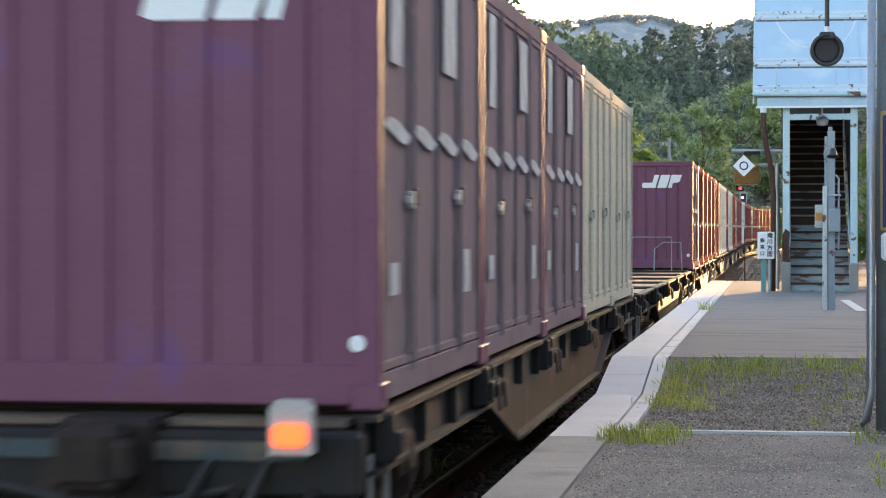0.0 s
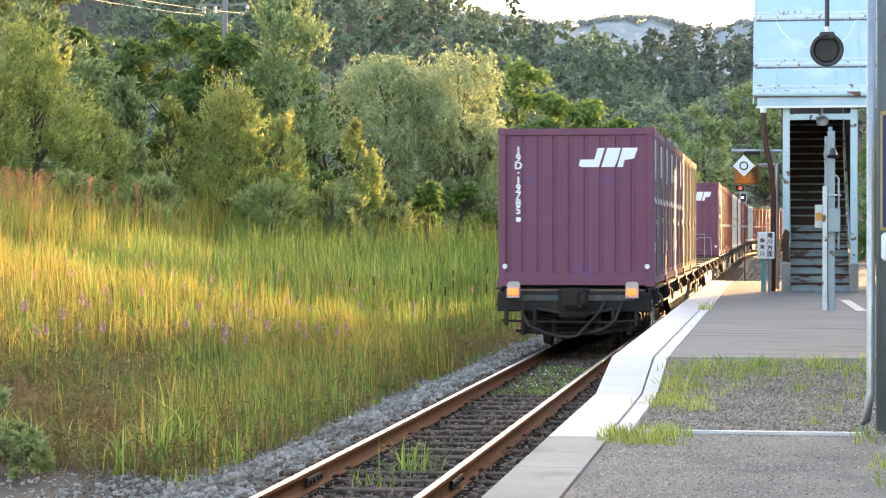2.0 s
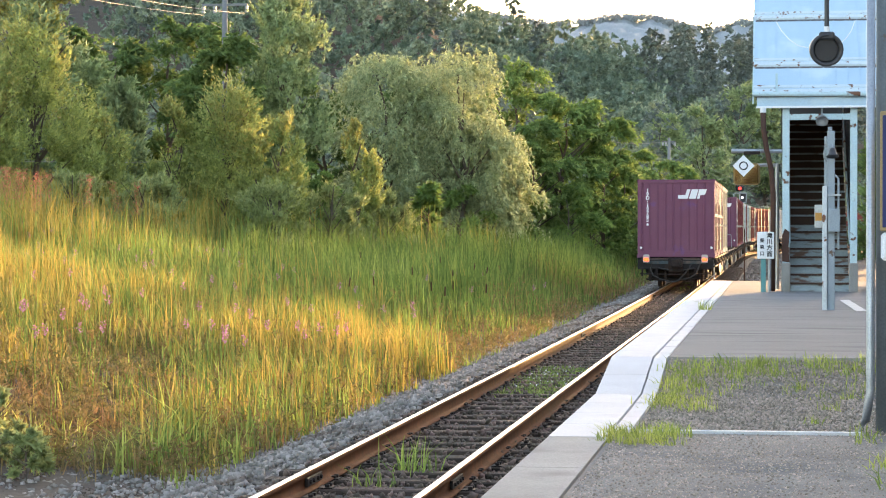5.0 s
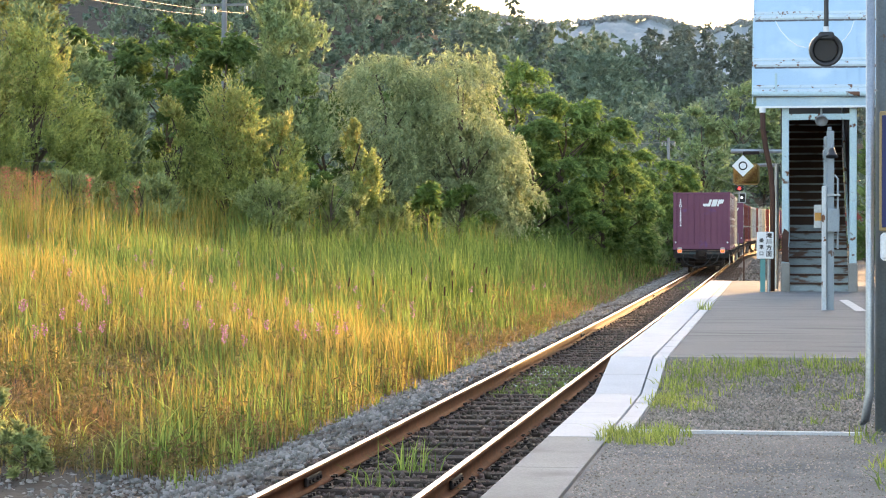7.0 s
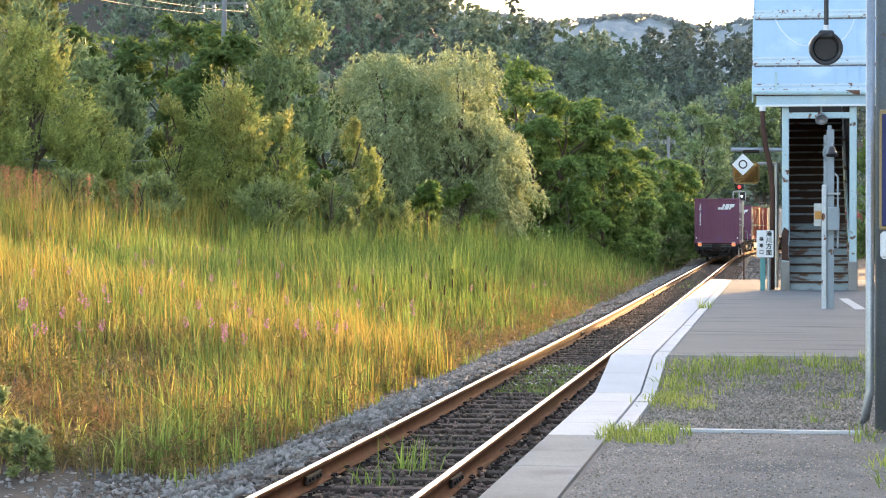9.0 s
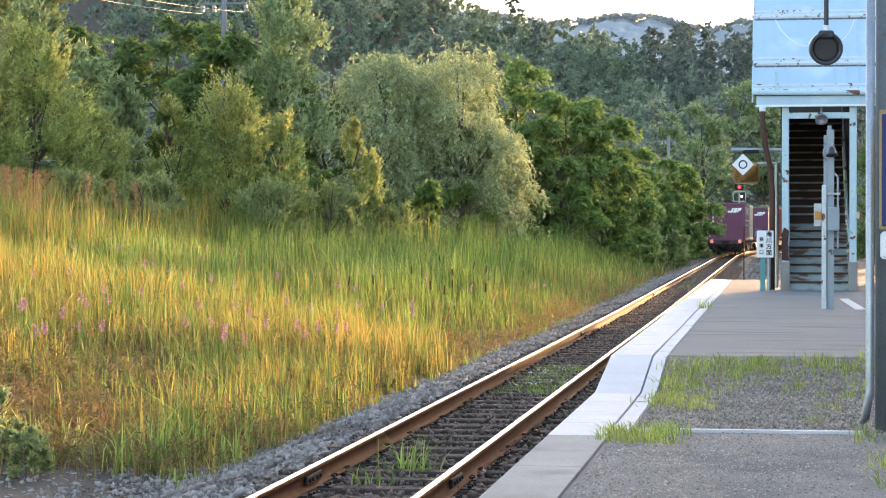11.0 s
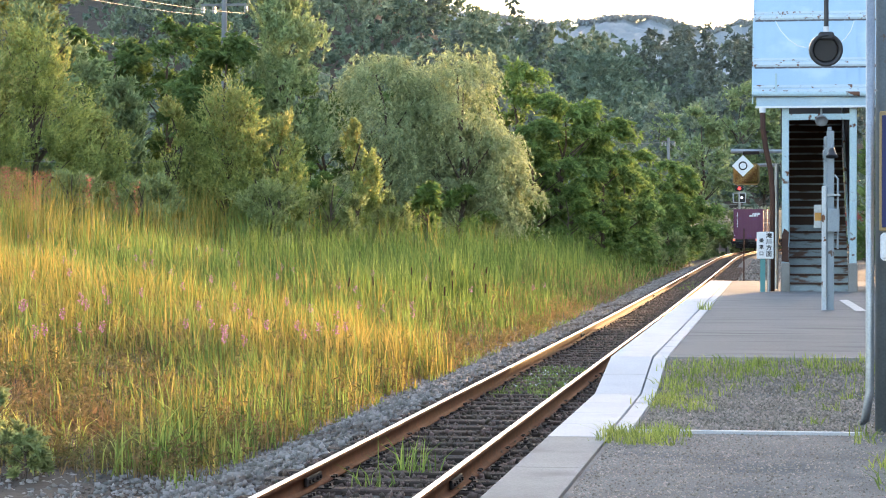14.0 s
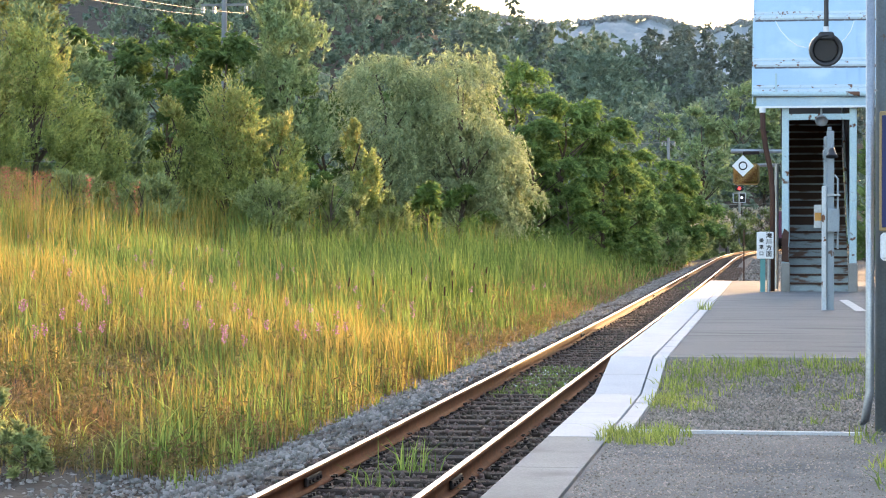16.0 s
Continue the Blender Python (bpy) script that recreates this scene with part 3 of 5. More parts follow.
    slab([(0.21, 0.0), (0.30, 0.0), (0.30, 0.11), (0.44, 0.13), (0.46, 0.30), (0.22, 0.30)])
    return bm


MESHES = {}


def shared(key, make, mat):
    if (key, mat.name) not in MESHES:
        MESHES[key, mat.name] = mesh_of(make(), mat, key)
    return MESHES[key, mat.name]


def corner_post():
    bm = box(bmesh.new(), -0.06, 0.06, -0.06, 0.06, 0.12, CH - 0.1, 0.012)
    box(bm, -0.08, 0.08, -0.085, 0.085, 0.0, 0.13, 0.01)
    box(bm, -0.07, 0.07, -0.07, 0.07, CH - 0.11, CH, 0.01)
    return bm


def roof_panel(length):
    bm = box(bmesh.new(), -CW / 2 + 0.03, CW / 2 - 0.03, -length / 2 + 0.03, length / 2 - 0.03, CH - 0.10, CH - 0.025, 0.015)
    k = int(length / 0.4)
    for i in range(k):
        y = -length / 2 + 0.2 + (length - 0.4) * i / (k - 1)
        box(bm, -CW / 2 + 0.1, CW / 2 - 0.1, y - 0.03, y + 0.03, CH - 0.03, CH - 0.008)
    return bm


def door_leaf(w):
    """One leaf with a shallow pressed field, in one piece."""
    bm = box(bmesh.new(), -0.025, 0.030, -w / 2 + 0.006, w / 2 - 0.006, 0.18, CH - 0.14)
    front = [f for f in bm.faces if f.normal.x > 0.9]
    bmesh.ops.inset_region(bm, faces=front, thickness=0.05, depth=0.0)
    bmesh.ops.inset_region(bm, faces=front, thickness=0.012, depth=-0.016)
    return bm


def lock_bar():
    bm = tube(bmesh.new(), [(0, 0, 0.14), (0, 0, CH - 0.12)], 0.011, 6)
    for z in (0.25, 0.8, 1.4, 2.0, 2.28):
        box(bm, -0.02, 0.006, -0.03, 0.03, z - 0.02, z + 0.02)
    return bm


def latch():
    bm = box(bmesh.new(), -0.01, 0.012, -0.13, 0.13, -0.018, 0.018, 0.004)
    box(bm, -0.015, 0.02, -0.05, 0.03, -0.045, 0.045, 0.006)
    return bm


def flag(w, h, bm=None):
    return box(bm or bmesh.new(), 0.0, 0.004, -w / 2, w / 2, -h / 2, h / 2)


def wedge():
    return prism(bmesh.new(), [(-0.41, 0.015), (-0.24, 0.06), (-0.05, 0.055), (0.41, -0.015), (0.24, -0.06), (0.05, -0.055)], "x", 0.0, 0.004)


def container(paint, side_paint, label, group, logo=True, code=False):
    c = thing("container", label, "freight container", group)
    bm = box(bmesh.new(), -CW / 2 + 0.055, CW / 2 - 0.055, -CL / 2 + 0.09, CL / 2 - 0.09, 0.10, CH - 0.09)
    part("inner_body", MESHES.get("inner", None) or MESHES.setdefault("inner", mesh_of(bm, M["wagon"], "inner_body")), None, c)
    for sg in (-1, 1):
        part("end_wall", shared("end_wall%d" % sg, lambda: ribbed_end(sg), paint), None, c)
        part("bottom_beam", shared("end_beam%d" % sg, lambda: box(bmesh.new(), -CW / 2 + 0.06, CW / 2 - 0.06, sg * (CL / 2 - 0.11), sg * (CL / 2 - 0.006), 0.02, 0.22, 0.01), paint), None, c)
        part("top_beam", shared("top_beam%d" % sg, lambda: box(bmesh.new(), -CW / 2 + 0.06, CW / 2 - 0.06, sg * (CL / 2 - 0.10), sg * (CL / 2 - 0.004), CH - 0.12, CH - 0.012, 0.01), paint), None, c)
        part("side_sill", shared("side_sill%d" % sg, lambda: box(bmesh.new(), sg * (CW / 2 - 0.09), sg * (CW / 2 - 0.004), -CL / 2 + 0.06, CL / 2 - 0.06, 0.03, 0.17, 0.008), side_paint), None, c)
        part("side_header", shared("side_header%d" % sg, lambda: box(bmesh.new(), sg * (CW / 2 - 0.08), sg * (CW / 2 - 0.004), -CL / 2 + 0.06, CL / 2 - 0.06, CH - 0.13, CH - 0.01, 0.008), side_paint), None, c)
        for sx in (-1, 1):
            part("corner_post", shared("corner_post", corner_post, paint), None, c, at=pose(sx * (CW / 2 - 0.06), sg * (CL / 2 - 0.06), 0))
    part("roof", shared("roof", lambda: roof_panel(CL), side_paint), None, c)
    w = (CL - 0.24) / 4
    for sg in (-1, 1):
        for i in range(4):
            y = -CL / 2 + 0.12 + w * (i + 0.5)
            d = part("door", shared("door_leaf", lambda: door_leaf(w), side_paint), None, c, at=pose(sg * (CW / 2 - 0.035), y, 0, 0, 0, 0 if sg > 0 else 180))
            if sg > 0:
                edge = (-1 if i % 2 else 1) * (w / 2 - 0.07)
                part("lock_bar", shared("lock_bar", lock_bar, side_paint), None, d, at=pose(0.034, edge, 0))
                part("latch", shared("latch", latch, M["deck"] if i % 2 else M["lamp_case"]), None, d, at=pose(0.036, edge, 1.02 + 0.02 * i))
                if logo and side_paint is M["side_purple"]:
                    if i in (0, 2):
                        part("mark", shared("mark%d" % i, lambda: flag(0.34 if i != 2 else 0.5, (0.62, 0, 0.52, 0.66)[i]), M["faded_white"]), None, d, at=pose(0.031, 0.05 * (1 if i else -1), (2.0, 0, 2.02, 1.78)[i]))
                    part("stripe", shared("stripe", wedge, M["faded_white"]), None, d, at=pose(0.032, 0, 1.36, 0, 0, 0))
                    if i in (0, 3):
                        part("notice", shared("notice%d" % (i % 2), lambda: flag(0.26, 0.16 + 0.1 * (i % 2)), M["faded_white"]), None, d, at=pose(0.031, -0.12, 0.62 + 0.18 * (i % 3)))
    # dark strips added in place of the shaded gaps at the doors
    for sg in (-1, 1):
        for y in (-CL / 2 + 0.125, 0.0, CL / 2 - 0.125):
            part("door_seal", shared("door_seal", lambda: box(bmesh.new(), -0.02, 0.02, -0.03, 0.03, 0.17, CH - 0.13, 0.006), M["gap_strip"]), None, c, at=pose(sg * (CW / 2 - 0.022), y, 0))
    if logo:
        part("logo", shared("logo", slanted_logo, M["white"]), None, c, "white slanted logo shape", at=pose(0.44, -CL / 2 + 0.022, CH - 0.62))
        for sx in (-1, 1):
            bm = tube(bmesh.new(), [(0, 0, 0), (0, -0.008, 0)], 0.040, 14)
            box(bm, -0.03, 0.03, -0.012, -0.004, -0.008, 0.008)
            box(bm, -0.03, 0.03, -0.012, -0.004, 0.016, 0.028)
            part("round_mark", MESHES.get("round") or MESHES.setdefault("round", mesh_of(bm, M["white"], "round_mark")), None, c, at=pose(sx * 1.12, -CL / 2 - 0.001, 0.32))
    if code:
        for k, ch in enumerate("19D-19785"):
            part("character", writing(ch if ch != "-" else "\u00b7", 0.165, M["white"]), None, c, at=pose(-0.91, -CL / 2 + 0.022, CH - 0.36 - 0.118 * k, 90, 0, 0))
        part("dot", mesh_of(tube(bmesh.new(), [(0, 0.01, 0), (0, -0.008, 0)], 0.042, 14), M["white"], "dot"), None, c, at=pose(-0.91, -CL / 2 + 0.026, CH - 0.36 - 0.118 * 9 - 0.02))
    return c


WL = 20.4


def wheelset_mesh():
    bm = tube(bmesh.new(), [(-0.62, 0, 0), (0.62, 0, 0)], 0.075, 10)
    for sx in (-1, 1):
        tube(bm, [(sx * 0.505, 0, 0), (sx * 0.53, 0, 0)], 0.435, 28)
        tube(bm, [(sx * 0.53, 0, 0), (sx * 0.63, 0, 0)], 0.405, 28, 0.40)
        tube(bm, [(sx * 0.63, 0, 0), (sx * 0.66, 0, 0)], 0.12, 12)
    return bm


def side_frame():
    bm = prism(bmesh.new(), [(-1.15, 0.46), (-1.15, 0.60), (-0.75, 0.66), (-0.35, 0.50), (0.35, 0.50), (0.75, 0.66), (1.15, 0.60), (1.15, 0.46),
                             (0.80, 0.40), (0.42, 0.26), (-0.42, 0.26), (-0.80, 0.40)], "x", -0.05, 0.05)
    for y in (-0.95, 0.95):
        box(bm, -0.07, 0.08, y - 0.14, y + 0.14, 0.30, 0.55, 0.02)
    for y in (-0.2, 0, 0.2):
        tube(bm, [(0.03, y, 0.30), (0.03, y, 0.62)], 0.06, 8)
    return bm


def side_sill():
    """Deep fish-bellied side girder with flanges."""
    pts = [(-9.6, 0.98), (9.6, 0.98), (9.6, 0.72), (5.4, 0.70), (3.8, 0.34), (-3.8, 0.34), (-5.4, 0.70), (-9.6, 0.72)]
    bm = prism(bmesh.new(), pts, "x", -0.012, 0.012)
    box(bm, -0.02, 0.09, -9.6, 9.6, 0.955, 0.985)
    box(bm, -0.02, 0.09, -3.8, 3.8, 0.33, 0.355)
    for sg in (-1, 1):
        prism(bm, [(sg * 3.8, 0.33), (sg * 3.8, 0.355), (sg * 5.4, 0.715), (sg * 5.4, 0.69)], "x", -0.02, 0.09)
        box(bm, -0.02, 0.09, min(sg * 5.4, sg * 9.6), max(sg * 5.4, sg * 9.6), 0.70, 0.725)
    y = -9.2
    while y < 9.3:
        box(bm, 0.0, 0.07, y - 0.01, y + 0.01, 0.72, 0.96)
        y += 1.15
    return bm


def hose(pts):
    return tube(bmesh.new(), pts, 0.024, 7)


def wagon(tail=False):
    w = thing("flat_wagon", "grimy steel container flat wagon with deep side sills" + (", red tail lamps" if tail else ""), "freight wagon", "wagons of the train")

    def add(key, make, mat, at=None, under=None, label=""):
        return part(key, shared(key, make, mat), None, under or w, label, at)
    for sx in (-1, 1):
        add("side_sill", side_sill, M["wagon"], pose(sx * 1.16, 0, 0, 0, 0, 0 if sx > 0 else 180))
    add("centre_sill", lambda: box(bmesh.new(), -0.2, 0.2, -9.7, 9.7, 0.62, 0.94, 0.01), M["wagon"])
    add("underframe", lambda: box(bmesh.new(), -0.95, 0.95, -9.5, 9.5, 0.68, 0.90), M["wagon"])
    add("deck_plate", lambda: box(bmesh.new(), -1.1, 1.1, -9.62, 9.62, 0.93, 0.965), M["deck"])
    for y in (-9.1, -5.6, -5.2, -1.9, -1.5, 1.5, 1.9, 5.2, 5.6, 9.1):
        add("cross_beam", lambda: box(bmesh.new(), -1.18, 1.18, -0.09, 0.09, 0.966, 0.998, 0.006), M["wagon"], pose(0, y, 0))
    for i in range(5):
        for dy in (-1.75, 1.75):
            add("clamp", lambda: box(box(bmesh.new(), 0.0, 0.11, -0.07, 0.07, 0.74, 0.99, 0.015), 0.09, 0.14, -0.05, 0.05, 0.78, 0.90, 0.01), M["wagon"], pose(1.18, -7.6 + 3.8 * i + dy, 0))
            add("lever", lambda: tube(bmesh.new(), [(0.06, 0, 0.92), (0.14, 0.03, 0.86), (0.15, 0.04, 0.70)], 0.016, 6), M["deck"], pose(1.19, -7.6 + 3.8 * i + dy + 0.16, 0))
    for sy in (-1, 1):
        add("end_beam", lambda: box(bmesh.new(), -1.2, 1.2, -0.11, 0.11, 0.62, 0.92, 0.02), M["wagon"], pose(0, sy * 9.72, 0))
        add("blue_panel", lambda: box(bmesh.new(), -0.95, 0.95, -0.012, 0.012, 0.79, 0.88, 0.004), M["wagon_blue"], pose(0, sy * 9.843, 0))
        k = add("coupler", lambda: box(box(box(bmesh.new(), -0.13, 0.13, -0.2, 0.36, 0.72, 0.98, 0.03), -0.19, 0.10, 0.12, 0.34, 0.68, 1.0, 0.04), -0.24, -0.12, 0.2, 0.36, 0.74, 0.94, 0.03), M["iron"], pose(0, sy * 9.9, -0.02, 0, 0, 0 if sy > 0 else 180))
        b = add("bogie_bolster", lambda: box(bmesh.new(), -0.95, 0.95, -0.2, 0.2, 0.42, 0.64, 0.02), M["iron"], pose(0, sy * 7.1, 0))
        for sx in (-1, 1):
            add("side_frame", side_frame, M["iron"], pose(sx * 0.86, 0, 0, 0, 0, 0 if sx > 0 else 180), b)
        for dy in (-1.55, -0.45, 0.45, 1.55):
            add("brake_beam", lambda: box(box(bmesh.new(), -0.78, 0.78, -0.06, 0.06, 0.34, 0.50, 0.02), -0.30, 0.30, -0.09, 0.09, 0.26, 0.62, 0.03), M["iron"], pose(0, dy, 0), b)
        for dy in (-0.95, 0.95):
            add("wheelset", wheelset_mesh, M["wheel"], pose(0, sy * 7.1 + dy, 0.43))
        add("step", lambda: tube(bmesh.new(), [(0, -0.22, 0.8), (0, -0.22, 0.32), (0, 0.22, 0.32), (0, 0.22, 0.8)], 0.018, 6), M["zinc"], pose(1.2, sy * 9.35, 0))
    add("handrail", lambda: tube(tube(bmesh.new(), [(-1.0, 0, 0.95), (-1.0, 0, 1.72), (0.75, 0, 1.72), (0.75, 0, 0.95)], 0.018, 6), [(0.35, 0.0, 0.95), (0.35, 0.25, 1.45), (0.55, 0.3, 1.60), (0.95, 0.3, 1.60), (0.98, 0.3, 0.95)], 0.018, 6), M["zinc"], pose(0, -9.74, 0)) if not tail else None
    add("brake_gear", lambda: box(box(tube(bmesh.new(), [(-0.6, 0, 0.5), (0.7, 0, 0.5)], 0.16, 12), -0.9, -0.5, 0.6, 1.5, 0.36, 0.66, 0.03), 0.5, 0.9, -1.6, -0.5, 0.4, 0.68, 0.03), M["iron"])
    if tail:
        for sx in (-0.92, 0.92):
            lamp = add("tail_lamp", lambda: box(prism(bmesh.new(), [(-0.10, 0.84), (0.10, 0.84), (0.10, 1.05), (0.07, 1.09), (-0.07, 1.09), (-0.10, 1.05)], "y", -0.05, 0.05), -0.03, 0.03, 0.05, 0.12, 0.86, 0.98), M["lamp_case"], pose(sx, -9.99, 0), None, "white-cased tail lamp")
            add("lens", lambda: box(bmesh.new(), -0.08, 0.08, -0.035, 0.0, 0.88, 0.985, 0.02), M["tail"], pose(0, -0.051, 0), lamp, "glowing orange-red lamp lens")
        for pts in ([(-0.75, 0, 0.80), (-0.80, -0.1, 0.62), (-0.7, -0.16, 0.42), (-0.45, -0.18, 0.30), (-0.2, -0.18, 0.24), (0.0, -0.16, 0.23)],
                    [(0.78, 0, 0.80), (0.72, -0.1, 0.66), (0.66, -0.16, 0.50), (0.48, -0.18, 0.36), (0.25, -0.18, 0.30)],
                    [(0.50, 0, 0.80), (0.42, -0.1, 0.64), (0.25, -0.16, 0.44), (0.08, -0.18, 0.26), (-0.1, -0.16, 0.22)],
                    [(-0.55, 0, 0.66), (-0.2, -0.03, 0.60), (0.3, -0.03, 0.60), (0.6, 0, 0.66)]):
            part("hose", hose(pts), M["rubber"], w, at=pose(0, -9.83, 0))
        for x in (-1.05, -0.6, 0.62, 0.98):
            part("end_bracket", box(bmesh.new(), x - 0.03, x + 0.03, -9.9, -9.8, 0.40, 0.66, 0.01), M["iron"], w)
        part("draft_pocket", box(bmesh.new(), -0.24, 0.24, -9.88, -9.3, 0.52, 0.98, 0.03), M["iron"], w, "worn draw gear pocket")
        part("brake_cylinder", tube(bmesh.new(), [(-0.55, -9.2, 0.50), (0.15, -9.2, 0.50)], 0.13, 12), M["iron"], w)
        for x in (-0.82, -0.34, 0.36, 0.84):
            part("hanger", box(bmesh.new(), x - 0.04, x + 0.04, -9.5, -9.38, 0.24, 0.66, 0.012), M["iron"], w)
        part("pull_rod", tube(bmesh.new(), [(-0.95, -9.42, 0.30), (-0.3, -9.46, 0.26), (0.4, -9.46, 0.28), (0.95, -9.42, 0.34)], 0.03, 7), M["iron"], w)
        part("life_guard", box(bmesh.new(), -0.9, 0.9, -9.05, -8.98, 0.28, 0.62, 0.02), M["wagon"], w)
        part("end_pipe", tube(bmesh.new(), [(-1.12, -9.86, 0.48), (-0.6, -9.88, 0.46), (0.6, -9.88, 0.46), (1.1, -9.86, 0.5)], 0.02, 7), M["iron"], w)
    return w


# s of the train's rear end at times of the clip
REAR = [(0.0, 9.7), (0.5, 15.9), (1.0, 22.0), (1.5, 28.0), (2.0, 33.9), (2.5, 39.8), (3.0, 45.6), (3.5, 51.4), (4.0, 57.4), (5.2, 72.4),
        (6.5, 89.0), (7.0, 95.5), (8.0, 108.4), (9.0, 121.6), (10.2, 136.8), (11.5, 152.6), (12.5, 164.6), (14.0, 182.6), (15.0, 194.8), (16.0, 207.0)]
TRAIN = []          # things with their distance ahead of the train's rear end and their height


def build_train():
    # p and r share purple ends; their sides are greyer or red-brown
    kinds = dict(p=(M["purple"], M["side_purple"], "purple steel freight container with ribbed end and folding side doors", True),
                 r=(M["purple"], M["red_brown"], "red-brown steel freight container with ribbed end and folding side doors", True),
                 c=(M["cream"], M["cream"], "cream painted steel freight container with rust streaks", False),
                 g=(M["pale_grey"], M["pale_grey"], "light grey steel freight container", False))
    loads = ["Pppcc", "", "prrrr", "rcggr", "gcrrp", "rrrrg", "ggrrr", "rrprr", "rrrrr"]
    made, plain = {}, None
    for i, load in enumerate(loads):
        if i == 0:
            w = wagon(True)
        elif plain is None:
            w = plain = wagon()
        else:
            w = copy_thing(plain, Matrix())
        TRAIN.append((w, i * WL + 10.1, 0.0))
        for k, key in enumerate(load):
            if key in made:
                c = copy_thing(made[key], Matrix())
            else:
                paint, side, label, logo = kinds[key.lower()]
                c = made[key] = container(paint, side, label, "containers on the train", logo, key == "P")
            TRAIN.append((c, i * WL + 10.1 - 7.6 + 3.8 * k, DECK))


build_train()


def motions():
    for ob, ahead, z in TRAIN:
        walk(ob, [(t, track_pose(s + ahead, z)) for t, s in REAR])
    last = TRAIN[0][0]
    ts = np.array([t for t, _ in REAR])
    ss = np.array([s for _, s in REAR])
    for ob in last.children:
        if ob.name.startswith("wheelset"):
            x, y, z = ob.matrix_basis.translation
            rows = []
            for k in range(0, 481):
                s = float(np.interp(k / 30, ts, ss))
                rows.append((k / 30, pose(x, y, z, -math.degrees((s - 10) / 0.405) % 360)))
            walk(ob, rows)


# ---- covered stairway ----
SX0, SX1, SY = 0.16, 1.62, 44.2     # outer sides of the columns, front


def build_stairway():
    st = thing("covered_stairway", "sky blue sheet-metal covered stairway with flaking pale columns", "stairway")
    for x in (SX0, SX1 - 0.14):
        part("column", box(bmesh.new(), x, x + 0.14, SY - 0.07, SY + 0.07, HIGH + 0.55, 4.33, 0.01), M["pale_blue"], st)
        part("column_foot", box(bmesh.new(), x - 0.02, x + 0.16, SY - 0.09, SY + 0.09, HIGH - 0.02, HIGH + 0.56, 0.015), M["concrete"], st)
    part("rust_patch", prism(bmesh.new(), [(SX0 - 0.003, 1.28), (SX0 + 0.143, 1.26), (SX0 + 0.12, 1.55), (SX0 + 0.143, 1.86), (SX0 + 0.05, 1.93), (SX0 - 0.003, 1.80)], "y", SY - 0.074, SY - 0.069), M["rust_pipe"], st, "large flake of bare rust")
    for x in (SX0 + 0.07, SX1 - 0.07):
        part("head_post", box(bmesh.new(), x - 0.05, x + 0.05, SY - 0.05, SY + 0.05, 4.19, 4.42), M["dark_wall"], st)
    part("lintel", box(bmesh.new(), SX0, SX1, SY - 0.06, SY + 0.06, 4.08, 4.20, 0.008), M["pale_blue"], st)
    rise, run, n = 0.17, 0.27, 22
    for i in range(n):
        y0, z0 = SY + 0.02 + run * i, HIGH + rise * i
        # upper risers take the darker colour to stand for stairwell shade
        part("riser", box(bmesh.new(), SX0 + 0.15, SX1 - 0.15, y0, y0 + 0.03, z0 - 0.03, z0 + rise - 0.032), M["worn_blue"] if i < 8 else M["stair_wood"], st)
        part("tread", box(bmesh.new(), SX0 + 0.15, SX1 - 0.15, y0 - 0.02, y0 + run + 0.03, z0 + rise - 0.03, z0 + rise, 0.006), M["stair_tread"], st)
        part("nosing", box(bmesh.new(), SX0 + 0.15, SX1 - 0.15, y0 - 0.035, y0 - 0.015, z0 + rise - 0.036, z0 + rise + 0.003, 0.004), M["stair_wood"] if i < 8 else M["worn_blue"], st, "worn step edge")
    slope = rise / run
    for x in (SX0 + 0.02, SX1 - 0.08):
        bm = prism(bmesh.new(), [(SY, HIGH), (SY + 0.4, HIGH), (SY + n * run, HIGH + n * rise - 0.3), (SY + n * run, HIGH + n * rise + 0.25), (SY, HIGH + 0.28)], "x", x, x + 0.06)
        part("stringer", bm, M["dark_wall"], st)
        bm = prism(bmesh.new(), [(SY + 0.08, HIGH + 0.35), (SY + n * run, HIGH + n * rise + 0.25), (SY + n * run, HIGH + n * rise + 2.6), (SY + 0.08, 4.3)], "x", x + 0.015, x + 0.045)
        part("side_wall", bm, M["dark_wall"], st, "inner side wall with stairwell shade in its dark colour")
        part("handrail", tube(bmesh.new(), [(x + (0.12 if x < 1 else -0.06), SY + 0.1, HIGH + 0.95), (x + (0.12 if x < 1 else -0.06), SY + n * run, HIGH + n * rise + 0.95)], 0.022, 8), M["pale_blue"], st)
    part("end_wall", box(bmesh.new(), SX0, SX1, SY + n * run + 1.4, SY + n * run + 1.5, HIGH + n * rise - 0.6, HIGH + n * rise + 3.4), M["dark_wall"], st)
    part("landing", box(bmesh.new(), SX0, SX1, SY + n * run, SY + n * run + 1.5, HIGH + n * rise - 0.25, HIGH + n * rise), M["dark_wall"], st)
    # roof: sheets rising with the stairs, each with its cross ridge
    x0, x1 = -0.40, 2.18
    y, z = SY - 0.14, 4.56
    for i in range(5):
        L = (1.0, 1.80, 1.85, 1.85, 1.85)[i]
        y1, z1 = y + L * 0.80, z + L * 0.60
        sh = part("roof_sheet", prism(bmesh.new(), [(y, z), (y1, z1), (y1, z1 + 0.03), (y, z + 0.03)], "x", x0, x1), M["sky_blue"], st)
        part("ridge", prism(bmesh.new(), [(y - 0.02, z + 0.02), (y + 0.06, z + 0.08), (y + 0.06, z + 0.13), (y - 0.03, z + 0.07)], "x", x0 - 0.01, x1 + 0.01), M["ridge_white"], sh)
